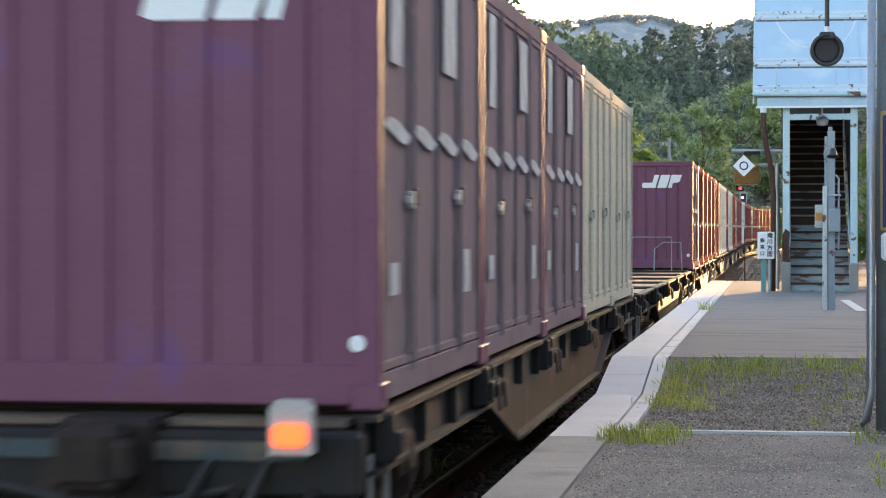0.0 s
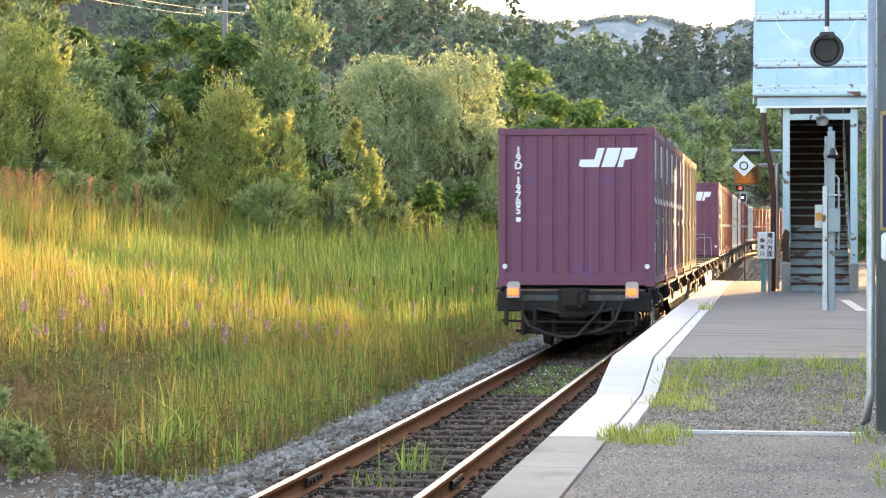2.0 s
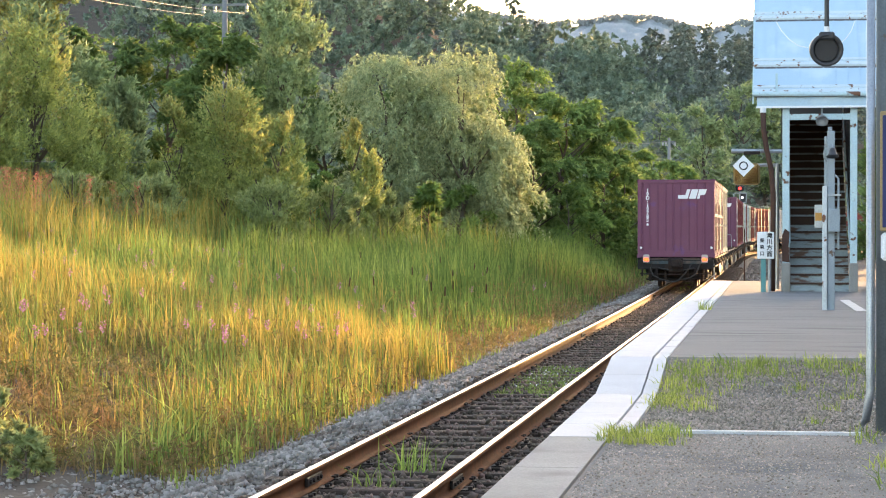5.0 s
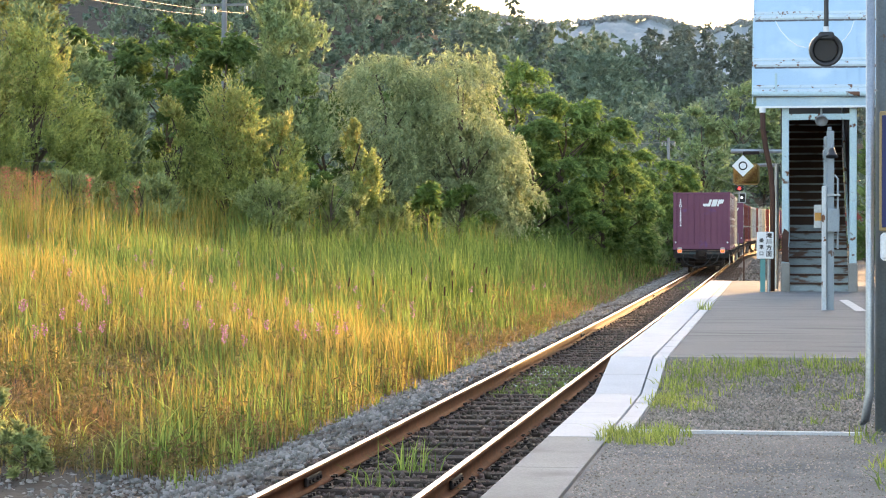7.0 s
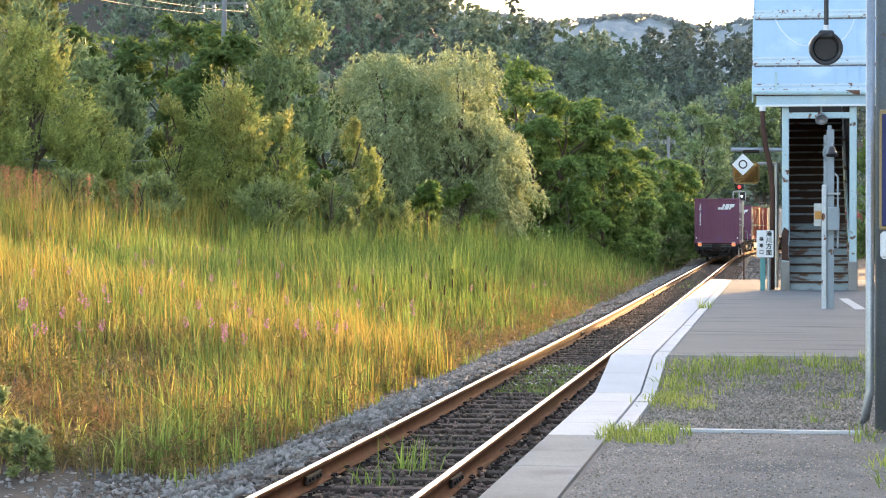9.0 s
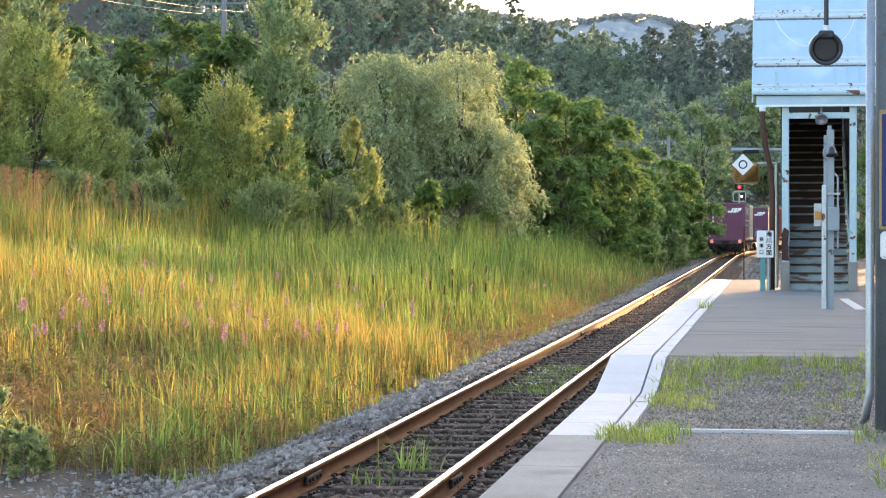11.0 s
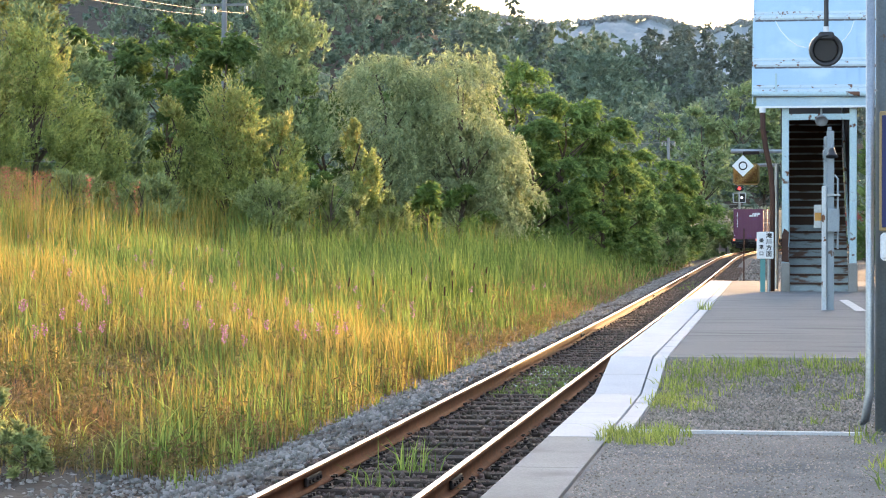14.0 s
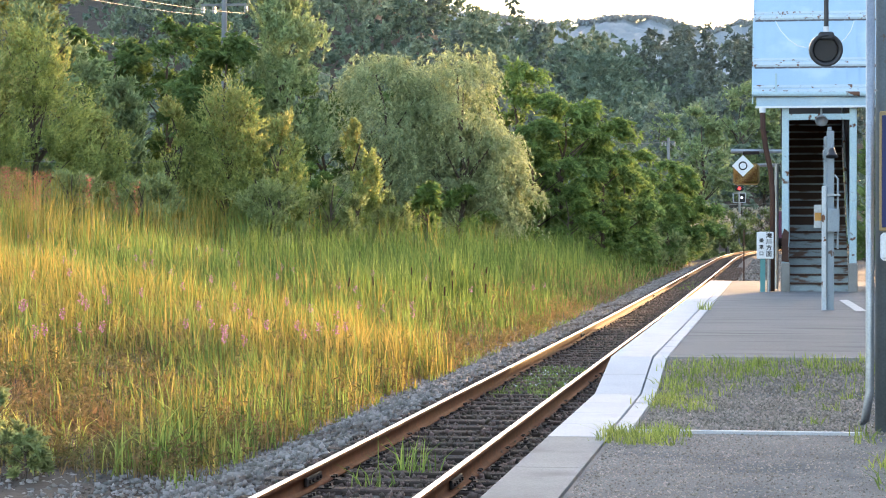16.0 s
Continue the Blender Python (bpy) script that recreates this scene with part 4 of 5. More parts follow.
        # dark strip stands in for the shadow line below each ridge
        part("ridge_gap", box(bmesh.new(), x0 + 0.02, x1 - 0.02, y - 0.055, y - 0.035, z - 0.035, z + 0.025), M["roof"], sh, "dark strip painted as the ridge's shadow line")
        part("upper_batten", prism(bmesh.new(), [(y + 0.16, z + 0.15), (y + 0.22, z + 0.195), (y + 0.22, z + 0.225), (y + 0.16, z + 0.18)], "x", x0, x1), M["ridge_white"], sh)
        k = x0 + 0.2
        while k < x1:
            part("seam", prism(bmesh.new(), [(y, z + 0.03), (y1, z1 + 0.03), (y1, z1 + 0.05), (y, z + 0.05)], "x", k - 0.006, k + 0.006), M["sky_blue"], sh)
            k += 0.235
        y, z = y1, z1
    part("fascia", box(bmesh.new(), x0 + 0.06, x1 - 0.02, SY - 0.17, SY - 0.13, 4.34, 4.57, 0.006), M["sky_blue"], st, "sky blue fascia board")
    part("fascia_trim", box(bmesh.new(), x0 + 0.04, x1, SY - 0.19, SY - 0.12, 4.31, 4.35, 0.005), M["white"], st)
    part("gutter", tube(bmesh.new(), [(x0 - 0.03, SY - 0.22, 4.59), (x1 + 0.02, SY - 0.22, 4.57)], 0.05, 10), M["pale_blue"], st)
    part("gutter_bracket", box(bmesh.new(), 0.02, 0.07, SY - 0.25, SY - 0.12, 4.57, 5.0, 0.006), M["pale_blue"], st)
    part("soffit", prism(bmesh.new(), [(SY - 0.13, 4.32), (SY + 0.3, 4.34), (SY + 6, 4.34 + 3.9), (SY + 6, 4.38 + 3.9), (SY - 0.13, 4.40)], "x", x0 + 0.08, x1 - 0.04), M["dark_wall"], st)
    part("barge_board", prism(bmesh.new(), [(SY - 0.14, 4.40), (SY + 7.3, 4.40 + 5.58), (SY + 7.3, 4.62 + 5.58), (SY - 0.14, 4.62)], "x", x0 - 0.03, x0), M["pale_blue"], st)
    for pts in ([(0.04, SY + 1.4, 6.16), (0.14, SY + 1.2, 5.96), (0.30, SY + 1.0, 5.76), (0.48, SY + 0.85, 5.62), (0.66, SY + 0.80, 5.58)], [(1.62, SY + 1.4, 6.16), (1.54, SY + 1.2, 5.94), (1.42, SY + 1.0, 5.76), (1.26, SY + 0.85, 5.62), (1.08, SY + 0.80, 5.58)]):
        part("cable", tube(bmesh.new(), pts, 0.011, 6), M["white"], st, "thin slack white cable")
    part("gutter_joint", box(bmesh.new(), x0 + 0.02, x1 - 0.01, SY - 0.2, SY - 0.172, 4.525, 4.55), M["rust_pipe"], st, "rusty joint below the gutter")
    bm = bmesh.new()
    prof = [(0.05, 0.035), (0.03, 0.06), (-0.05, 0.10), (-0.12, 0.125), (-0.125, 0.118), (-0.05, 0.088)]
    rings = [[bm.verts.new((r * math.cos(q * math.tau / 20), d, r * math.sin(q * math.tau / 20))) for q in range(20)] for d, r in prof]
    for ra, rb in zip(rings, rings[1:]):
        for q in range(20):
            bm.faces.new((ra[q], ra[(q + 1) % 20], rb[(q + 1) % 20], rb[q]))
    bm.faces.new(rings[0])
    bm.faces.new(rings[-1][::-1])
    part("lantern", bm, M["zinc"], st, "round metal lamp shade under the eave", at=pose(0.93, SY - 0.10, 4.12, 38, 0, 0), smooth=True)
    part("lantern_arm", tube(bmesh.new(), [(0.93, SY - 0.06, 4.15), (0.93, SY + 0.0, 4.32)], 0.02, 8), M["grey_paint"], st)
    return st


build_stairway()


def build_downpipe():
    d = thing("rust_brown_downpipe", "bent rust-brown drain pipe hanging from the stairway gutter", "drain pipe")
    part("pipe", tube(bmesh.new(), [(-0.22, SY - 0.2, 4.30), (-0.21, SY - 0.2, 3.9), (-0.15, SY - 0.16, 3.5), (-0.06, SY - 0.12, 3.1), (-0.02, SY - 0.1, 2.6), (-0.03, SY - 0.1, HIGH)], 0.055, 10), M["rust_pipe"], d, smooth=True)
    part("collar", tube(bmesh.new(), [(-0.22, SY - 0.2, 4.22), (-0.22, SY - 0.2, 4.32)], 0.065, 10), M["white"], d)


build_downpipe()


def build_mirror():
    m = thing("platform_mirror", "amber-rimmed platform mirror with a white diamond sign on steel post", "mirror post")
    part("post", tube(bmesh.new(), [(0.06, 46.2, HIGH - 0.02), (0.06, 46.2, 3.28)], 0.045, 10), M["zinc"], m)
    part("arm", tube(bmesh.new(), [(0.10, 46.2, 3.25), (-0.55, 46.2, 3.25)], 0.035, 8), M["zinc"], m)
    part("top_arm", tube(bmesh.new(), [(0.3, 44.3, 3.47), (-0.84, 44.1, 3.47)], 0.045, 10), M["zinc"], m)
    part("hood", box(bmesh.new(), -0.60, -0.28, 44.0, 44.16, 3.40, 3.46, 0.01), M["iron"], m)
    fr = part("mirror_frame", box(bmesh.new(), -0.27, 0.27, -0.03, 0.05, -0.22, 0.22, 0.06), M["ochre"], m, at=pose(-0.55, 44.9, 3.03, 7, 0, -6))
    part("mirror_glass", box(bmesh.new(), -0.235, 0.235, -0.036, -0.031, -0.185, 0.185, 0.002), M["mirror"], fr)
    sg = part("diamond_sign", prism(bmesh.new(), [(0, -0.215), (0.215, 0), (0, 0.215), (-0.215, 0)], "y", -0.01, 0.01), M["white"], m, "white diamond sign with a black ring", at=pose(-0.60, 43.9, 3.17))
    bm = bmesh.new()
    for k in range(28):
        a, b = k * math.tau / 28, (k + 1) * math.tau / 28
        prism(bm, [(0.062 * math.cos(a), 0.062 * math.sin(a)), (0.088 * math.cos(a), 0.088 * math.sin(a)), (0.088 * math.cos(b), 0.088 * math.sin(b)), (0.062 * math.cos(b), 0.062 * math.sin(b))], "y", -0.014, -0.010)
    part("ring", bm, M["black"], sg)


build_mirror()


def build_sign():
    b = thing("boarding_sign", "white boarding sign with black characters on two narrow posts", "sign")
    part("board", box(bmesh.new(), -0.165, 0.165, -0.012, 0.012, -0.265, 0.265, 0.01), M["white"], b, at=pose(-0.165, 43.7, 1.60))
    part("post", box(bmesh.new(), -0.26, -0.16, 43.75, 43.85, HIGH - 0.02, 1.5, 0.01), M["teal"], b)
    part("post", tube(bmesh.new(), [(-0.09, 43.78, HIGH - 0.02), (-0.09, 43.78, 1.80)], 0.035, 8), M["zinc"], b)
    for k, ch in enumerate("\u6edd\u5ddd\u65b9\u9762"):
        part("character", writing(ch, 0.115, M["black"]), None, b, at=pose(-0.09, 43.684, 1.79 - 0.122 * k, 90, 0, 0))
    for k, ch in enumerate("\u4e57\u8eca\u53e3"):
        part("character", writing(ch, 0.09, M["black"]), None, b, at=pose(-0.235, 43.684, 1.69 - 0.128 * k, 90, 0, 0))


build_sign()


def build_post():
    p = thing("platform_post", "grey steel post with bell, switch box and peeling white timber", "utility post")
    part("post", box(bmesh.new(), 0.79, 0.90, 33.6, 33.71, HIGH - 0.02, 3.38, 0.008), M["grey_paint"], p)
    part("timber", box(bmesh.new(), 0.715, 0.785, 33.55, 33.62, HIGH - 0.02, 2.55, 0.008), M["peeling"], p, "peeling white timber batten")
    part("batten", box(bmesh.new(), 0.745, 0.80, 33.66, 33.72, 1.0, 3.3, 0.006), M["grey_paint"], p)
    bx = part("switch_box", box(bmesh.new(), 0.80, 0.975, 33.42, 33.58, 1.86, 2.21, 0.012), M["grey_paint"], p)
    part("knob", tube(bmesh.new(), [(0.82, 33.42, 2.03), (0.82, 33.40, 2.03)], 0.012, 8), M["zinc"], bx)
    nb = part("notice_board", box(bmesh.new(), 0.60, 0.715, 33.62, 33.66, 1.92, 2.27, 0.005), M["zinc"], p)
    part("notice", box(bmesh.new(), 0.61, 0.71, 33.612, 33.62, 2.03, 2.15), M["orange"], nb)
    bm = bmesh.new()
    prof = [(0.075, 0.012), (0.065, 0.035), (0.03, 0.052), (-0.03, 0.066), (-0.06, 0.095), (-0.068, 0.09), (-0.03, 0.055)]
    rings = [[bm.verts.new((r * math.cos(q * math.tau / 20), r * math.sin(q * math.tau / 20), d)) for q in range(20)] for d, r in prof]
    for ra, rb in zip(rings, rings[1:]):
        for q in range(20):
            bm.faces.new((ra[q], ra[(q + 1) % 20], rb[(q + 1) % 20], rb[q]))
    bm.faces.new(rings[0])
    bm.faces.new(rings[-1][::-1])
    part("bell", bm, M["lamp_iron"], p, "dark metal bell", at=pose(0.865, 33.50, 3.05, -14, 0, 0), smooth=True)
    part("bell_arm", tube(bmesh.new(), [(0.86, 33.60, 3.15), (0.865, 33.54, 3.17), (0.865, 33.50, 3.12)], 0.012, 6), M["zinc"], p)
    part("bracket", tube(bmesh.new(), [(0.78, 33.62, 3.12), (0.74, 33.58, 3.08), (0.74, 33.58, 2.98), (0.79, 33.62, 2.92)], 0.012, 6), M["zinc"], p)
    part("conduit", tube(bmesh.new(), [(0.955, 33.62, 1.6), (0.955, 33.62, 2.66), (0.90, 33.62, 2.72)], 0.016, 8), M["grey_paint"], p)
    part("band", box(bmesh.new(), 0.78, 0.99, 33.56, 33.73, 2.40, 2.43), M["zinc"], p)
    part("cap", box(bmesh.new(), 0.80, 0.86, 33.6, 33.7, 3.38, 3.44, 0.006), M["grey_paint"], p)


build_post()


def build_lamp():
    l = thing("hanging_platform_lamp", "round dark grey platform lamp hanging on a pipe", "platform lamp")
    y = 20.3
    part("pipe", tube(bmesh.new(), [(0.47, y, 3.68), (0.47, y, 6.2)], 0.022, 10), M["lamp_iron"], l)
    part("collar", tube(bmesh.new(), [(0.47, y, 3.66), (0.47, y, 3.72)], 0.028, 10), M["white"], l)
    part("neck", box(bmesh.new(), 0.40, 0.54, y - 0.06, y + 0.08, 3.60, 3.67, 0.015), M["lamp_iron"], l)
    bm = bmesh.new()
    prof = [(0.13, 0.06), (0.10, 0.14), (-0.02, 0.152), (-0.05, 0.150), (-0.05, 0.122), (0.02, 0.110)]
    rings = [[bm.verts.new((r * math.cos(k * math.tau / 32), d, r * math.sin(k * math.tau / 32))) for k in range(32)] for d, r in prof]
    for a, b in zip(rings, rings[1:]):
        for k in range(32):
            bm.faces.new((a[k], a[(k + 1) % 32], b[(k + 1) % 32], b[k]))
    bm.faces.new(rings[0])
    hd = part("housing", bm, M["lamp_iron"], l, at=pose(0.465, y, 3.51, 6, 0, 8), smooth=True)
    part("glass", tube(bmesh.new(), [(0, 0.018, 0), (0, 0.0, 0)], 0.112, 28, 0.105), M["lens"], hd, "dusty dark lamp glass")
    part("beam", tube(bmesh.new(), [(-0.4, y, 6.18), (3.0, y, 6.18)], 0.05, 8), M["lamp_iron"], l)
    part("beam_post", tube(bmesh.new(), [(2.9, y, 0.5), (2.9, y, 6.2)], 0.06, 8), M["lamp_iron"], l)


build_lamp()


def build_near_post():
    n = thing("name_board_post", "navy blue board in an ochre frame on grey steel pipes", "sign post")
    part("pipe", tube(bmesh.new(), [(0.56, 15.5, 0.42), (0.63, 15.5, 0.56), (0.66, 15.5, 0.75), (0.66, 15.5, 4.6)], 0.030, 12), M["zinc"], n, smooth=True)
    part("post", tube(bmesh.new(), [(0.755, 15.6, 0.42), (0.755, 15.6, 4.6)], 0.055, 12), M["dull_post"], n, smooth=True)
    f = part("frame", box(bmesh.new(), 0.715, 1.75, 15.30, 15.34, 1.86, 2.68, 0.008), M["ochre"], n)
    part("board", box(bmesh.new(), 0.73, 1.73, 15.285, 15.30, 1.885, 2.65, 0.004), M["navy"], f, "navy blue board")
    part("small_plate", box(bmesh.new(), 0.72, 1.1, 15.30, 15.33, 1.66, 1.85, 0.02), M["white"], n, "white plate with red print")


build_near_post()


def build_shade_building():
    b = thing("station_building", "plain unseen boarded building added for shade, with a dark sheet roof", "building")
    # unseen building added to shade the platform, near track and train side
    part("wall", box(bmesh.new(), 5.2, 12.0, -14.0, 62.5, HIGH - 0.2, 5.2), M["wall"], b)
    part("roof", prism(bmesh.new(), [(4.9, 5.2), (12.3, 5.2), (8.6, 7.4)], "y", -14.4, 62.9), M["roof"], b)


build_shade_building()


# ---- plants ----
def leaf_quads(g, centres, size, up=0.35, droop=0.0):
    """One pointed leaf a centre, turned at random: arrays of vertices and quads."""
    n = len(centres)
    d = g.normal(size=(n, 3))
    d[:, 2] = d[:, 2] * 0.6 - droop
    d /= np.linalg.norm(d, axis=1, keepdims=True) + 1e-9
    nn = g.normal(size=(n, 3)) + np.array([0, 0, up])
    w = np.cross(d, nn)
    w /= np.linalg.norm(w, axis=1, keepdims=True) + 1e-9
    L = size * g.uniform(0.6, 1.3, (n, 1))
    a = centres
    b = a + d * L * 0.45 + w * L * 0.24
    c = a + d * L
    e = a + d * L * 0.45 - w * L * 0.24
    v = np.stack([a, b, c, e], 1).reshape(-1, 3)
    return v, np.arange(n * 4).reshape(n, 4)


def leaf_blades(g, at, along, size, slim=0.2):
    """One small pointed leaf a place, roughly along the twig that bears it: vertices and triangles."""
    n = len(at)
    d = along + g.normal(0, 0.55, (n, 3))
    d /= np.linalg.norm(d, axis=1, keepdims=True) + 1e-9
    w = np.cross(d, g.normal(size=(n, 3)) + np.array([0, 0, 0.5]))
    w /= np.linalg.norm(w, axis=1, keepdims=True) + 1e-9
    L = size * g.uniform(0.6, 1.35, (n, 1))
    v = np.stack([at - w * L * slim, at + w * L * slim, at + d * L], 1).reshape(-1, 3)
    return v, np.arange(n * 3).reshape(n, 3)


# kind: twig rise, outward reach, scatter, twig length (of height), droop, clump spread (of height), twigs a clump
HABIT = dict(broad=(0.55, 0.7, 0.55, 0.065, 0.10, 0.024, 44), locust=(0.18, 1.0, 0.40, 0.085, 0.45, 0.022, 42),
             slim=(1.5, 0.45, 0.40, 0.062, 0.0, 0.018, 32), shrub=(1.15, 0.5, 0.45, 0.115, 0.05, 0.026, 40),
             willow=(0.75, 0.55, 0.55, 0.105, 1.25, 0.026, 38), cone=(0.05, 1.0, 0.35, 0.07, 0.25, 0.02, 12))


def crown(g, kind, h, r, n, each=12, per=0):
    """Leaf places of a crown over a base at 0, of height h and half width r, on sprays of twigs; with the twigs' directions."""
    rise, reach, scatter, length, droop, spread, usual = HABIT[kind]
    per = per or usual
    twigs = max(30, n // each)
    k = max(12, twigs // per)
    u = (np.arange(k) + g.random(k)) / k
    deep = g.random(k) ** 0.30
    if kind == "slim":
        zc, rc = h * (0.05 + 0.88 * u), r * (0.30 + 0.70 * np.sin(np.clip(0.20 + 0.80 * u, 0, 1) * math.pi) ** 0.8)
    elif kind == "cone":
        zc, rc = h * (0.1 + 0.86 * u), r * (1.02 - u)
    elif kind == "shrub":
        zc, rc = h * 0.80 * u, r * np.sqrt(np.clip(1.02 - u ** 2.4, 0, 1))
    elif kind == "willow":
        zc, rc = h * (0.12 + 0.80 * u), r * np.sqrt(np.clip(1.03 - ((u - 0.40) / 0.62) ** 2, 0, 1))
    else:
        zc, rc = h * (0.14 + 0.80 * u), r * np.sin(np.clip(u * 0.76 + 0.2, 0, 1) * math.pi) ** 0.65
    a = g.uniform(0, math.tau, k)
    rc = rc * deep * (1 + 0.22 * np.sin(2 * a + g.uniform(0, 6)) + 0.16 * np.sin(5 * a + zc)) * g.uniform(0.82, 1.16, k)
    c = np.stack([rc * np.cos(a), rc * np.sin(a), zc + g.normal(0, 0.02 * h, k)], 1)
    out = np.stack([np.cos(a), np.sin(a), np.zeros(k)], 1)
    m = twigs // k
    big = g.uniform(0.6, 1.4, (k, 1, 1))
    start = c[:, None, :] + g.normal(0, 1, (k, m, 3)) * spread * h * big * (1, 1, 0.6 if kind in ("broad", "locust", "cone") else 1.0)
    d = out[:, None, :] * reach + np.array([0, 0, rise]) + g.normal(0, scatter, (k, m, 3)) * (1, 1, 0.45 if kind == "locust" else 1.0)
    d /= np.linalg.norm(d, axis=2, keepdims=True) + 1e-9
    L = length * h * big * g.uniform(0.5, 1.3, (k, m, 1))
    t = g.random((k, m, each))[..., None]
    fall = np.array([0, 0, -droop])
    at = start[:, :, None, :] + L[:, :, None, :] * (d[:, :, None, :] * t + fall * t * t) + g.normal(0, 0.012 * L.mean() + 0.012, (k, m, each, 3))
    along = d[:, :, None, :] + fall * 2 * t
    along = along / (np.linalg.norm(along, axis=3, keepdims=True) + 1e-9)
    return at.reshape(-1, 3), along.reshape(-1, 3)


def trunk_mesh(g, h, r, kind):
    bm = bmesh.new()
    base = 0.015 * h + 0.002
    pts = [(0, 0, -0.3)]
    for i in range(1, 6):
        pts.append((g.normal(0, 0.015 * h), g.normal(0, 0.015 * h), h * 0.17 * i))
    tube(bm, pts, base, 7, base * 0.25)
    for i in range(16 if kind != "slim" else 8):
        z = h * g.uniform(0.12, 0.72)
        a = g.uniform(0, math.tau)
        q = r * g.uniform(0.45, 0.9)
        up = q * (1.6 if kind == "slim" else 1.1 if kind in ("willow", "shrub") else 0.5)
        tube(bm, [(0, 0, z * 0.85), (q * 0.5 * math.cos(a), q * 0.5 * math.sin(a), z * 0.9 + up * 0.5), (q * math.cos(a), q * math.sin(a), min(0.93 * h, z + up * 0.8))], base * 0.4, 5, base * 0.08)
    return mesh_of(bm, M["bark"], "trunk")


def tree(x, y, h, w, kind, leaf, n, size, label, category="tree", group="trees beside the line", seed=0, tips=0.0):
    g = np.random.default_rng(seed + int(abs(x) * 131 + y * 17))
    t = thing(category.replace(" ", "_"), label, category, group, at=pose(x, y, ground_z(x, y)))
    part("trunk", trunk_mesh(g, h, w / 2, kind), None, t)
    at, along = crown(g, kind, h, w / 2, n)
    at[:, 2] = np.maximum(at[:, 2], 0.05)
    slim = 0.20 if kind in ("willow", "shrub") else 0.27
    size *= 1.25
    turned = np.zeros(len(at), bool)
    # the highest leaves are recoloured yellow to paint the sunlit tips
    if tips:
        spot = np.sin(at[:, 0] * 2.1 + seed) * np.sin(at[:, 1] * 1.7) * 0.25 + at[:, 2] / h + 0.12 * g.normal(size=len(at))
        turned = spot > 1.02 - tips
    v, f = leaf_blades(g, at[~turned], along[~turned], size, slim)
    part("crown", sheet_mesh("crown", v, f, leaf), None, t)
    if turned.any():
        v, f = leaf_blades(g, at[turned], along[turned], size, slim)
        part("yellowing_leaves", sheet_mesh("yellowing_leaves", v, f, LEAF["tips"]), None, t, "crown-tip leaves with sunlight painted in yellow")
    return t


def build_trees():
    # x, y, height, crown width
    for x, y, h, w in ((-16.7, 93.5, 9.3, 4.6), (-13.3, 94.0, 9.7, 4.9), (-12.3, 95.3, 6.6, 2.8), (-15.2, 96.8, 9.0, 4.2)):
        tree(x, y, h, w, "willow", LEAF["willow"], 34000, 0.135, "grey-green willow with drooping twigs behind the reeds", "willow tree")
    for x, y, h, w in ((-22.6, 65.4, 7.7, 2.9), (-23.6, 63.3, 6.4, 2.6), (-21.4, 67.6, 5.0, 2.0)):
        tree(x, y, h, w, "shrub", LEAF["olive"], 26000, 0.11, "olive green tree with sunlit yellow tips beside the field", "tree", seed=1, tips=0.22)
    tree(-24.6, 71.0, 9.6, 4.2, "broad", LEAF["poplar"], 24000, 0.17, "tall broadleaf tree with large pale green leaves", "tree", seed=1, tips=0.12)
    for x, y, h, w in ((-19.0, 84.1, 11.4, 2.9), (-22.3, 73.5, 5.8, 2.0)):
        tree(x, y, h, w, "slim", LEAF["poplar"], 26000, 0.15, "tall slender poplar with silvery green leaves", "poplar tree", seed=2)
    for x, y, h, w in ((-15.9, 70.4, 5.1, 1.3), (-14.2, 74.7, 5.3, 1.4), (-19.9, 71.9, 5.4, 1.4), (-17.0, 71.2, 4.6, 1.5)):
        tree(x, y, h, w, "slim", LEAF["olive"], 11000, 0.10, "slim young poplar with yellowish leaf tips", "young tree", seed=3, tips=0.18)
    tree(-18.4, 73.0, 6.6, 2.6, "shrub", LEAF["olive"], 26000, 0.11, "bushy olive green willow with yellow twig tips", "shrub", "shrubs beside the line", 4, tips=0.20)
    for x, y, h, w in ((-18.7, 66.0, 3.1, 1.9), (-15.8, 68.4, 3.2, 2.0), (-14.7, 72.6, 3.5, 2.3), (-13.5, 76.8, 3.4, 2.2), (-18.8, 63.9, 2.8, 1.9), (-20.2, 61.7, 2.9, 1.5)):
        tree(x, y, h, w, "shrub", LEAF["grey_olive"], 12000, 0.10, "bushy olive green willow shrub above the grass", "shrub", "shrubs beside the line", 4)
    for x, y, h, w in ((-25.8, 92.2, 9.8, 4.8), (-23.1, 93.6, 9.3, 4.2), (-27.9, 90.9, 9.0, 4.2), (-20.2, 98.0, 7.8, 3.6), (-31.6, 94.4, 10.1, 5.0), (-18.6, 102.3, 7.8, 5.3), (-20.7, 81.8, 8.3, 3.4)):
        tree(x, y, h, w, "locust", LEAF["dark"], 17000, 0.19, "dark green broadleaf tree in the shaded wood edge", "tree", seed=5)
    for x, y, h, w in ((-13.2, 112.3, 10.8, 4.6), (-10.6, 111.6, 9.4, 5.0), (-8.7, 113.9, 8.4, 3.9), (-11.9, 109.4, 7.6, 4.5), (-8.1, 120.1, 6.3, 3.0), (-6.6, 140.5, 7.1, 4.3), (-7.9, 136.3, 6.5, 4.2), (-6.4, 148.8, 5.6, 3.2)):
        tree(x, y, h, w, "locust", LEAF["locust"], 20000, 0.20, "fresh green locust tree with layered feathery boughs", "locust tree", seed=6)
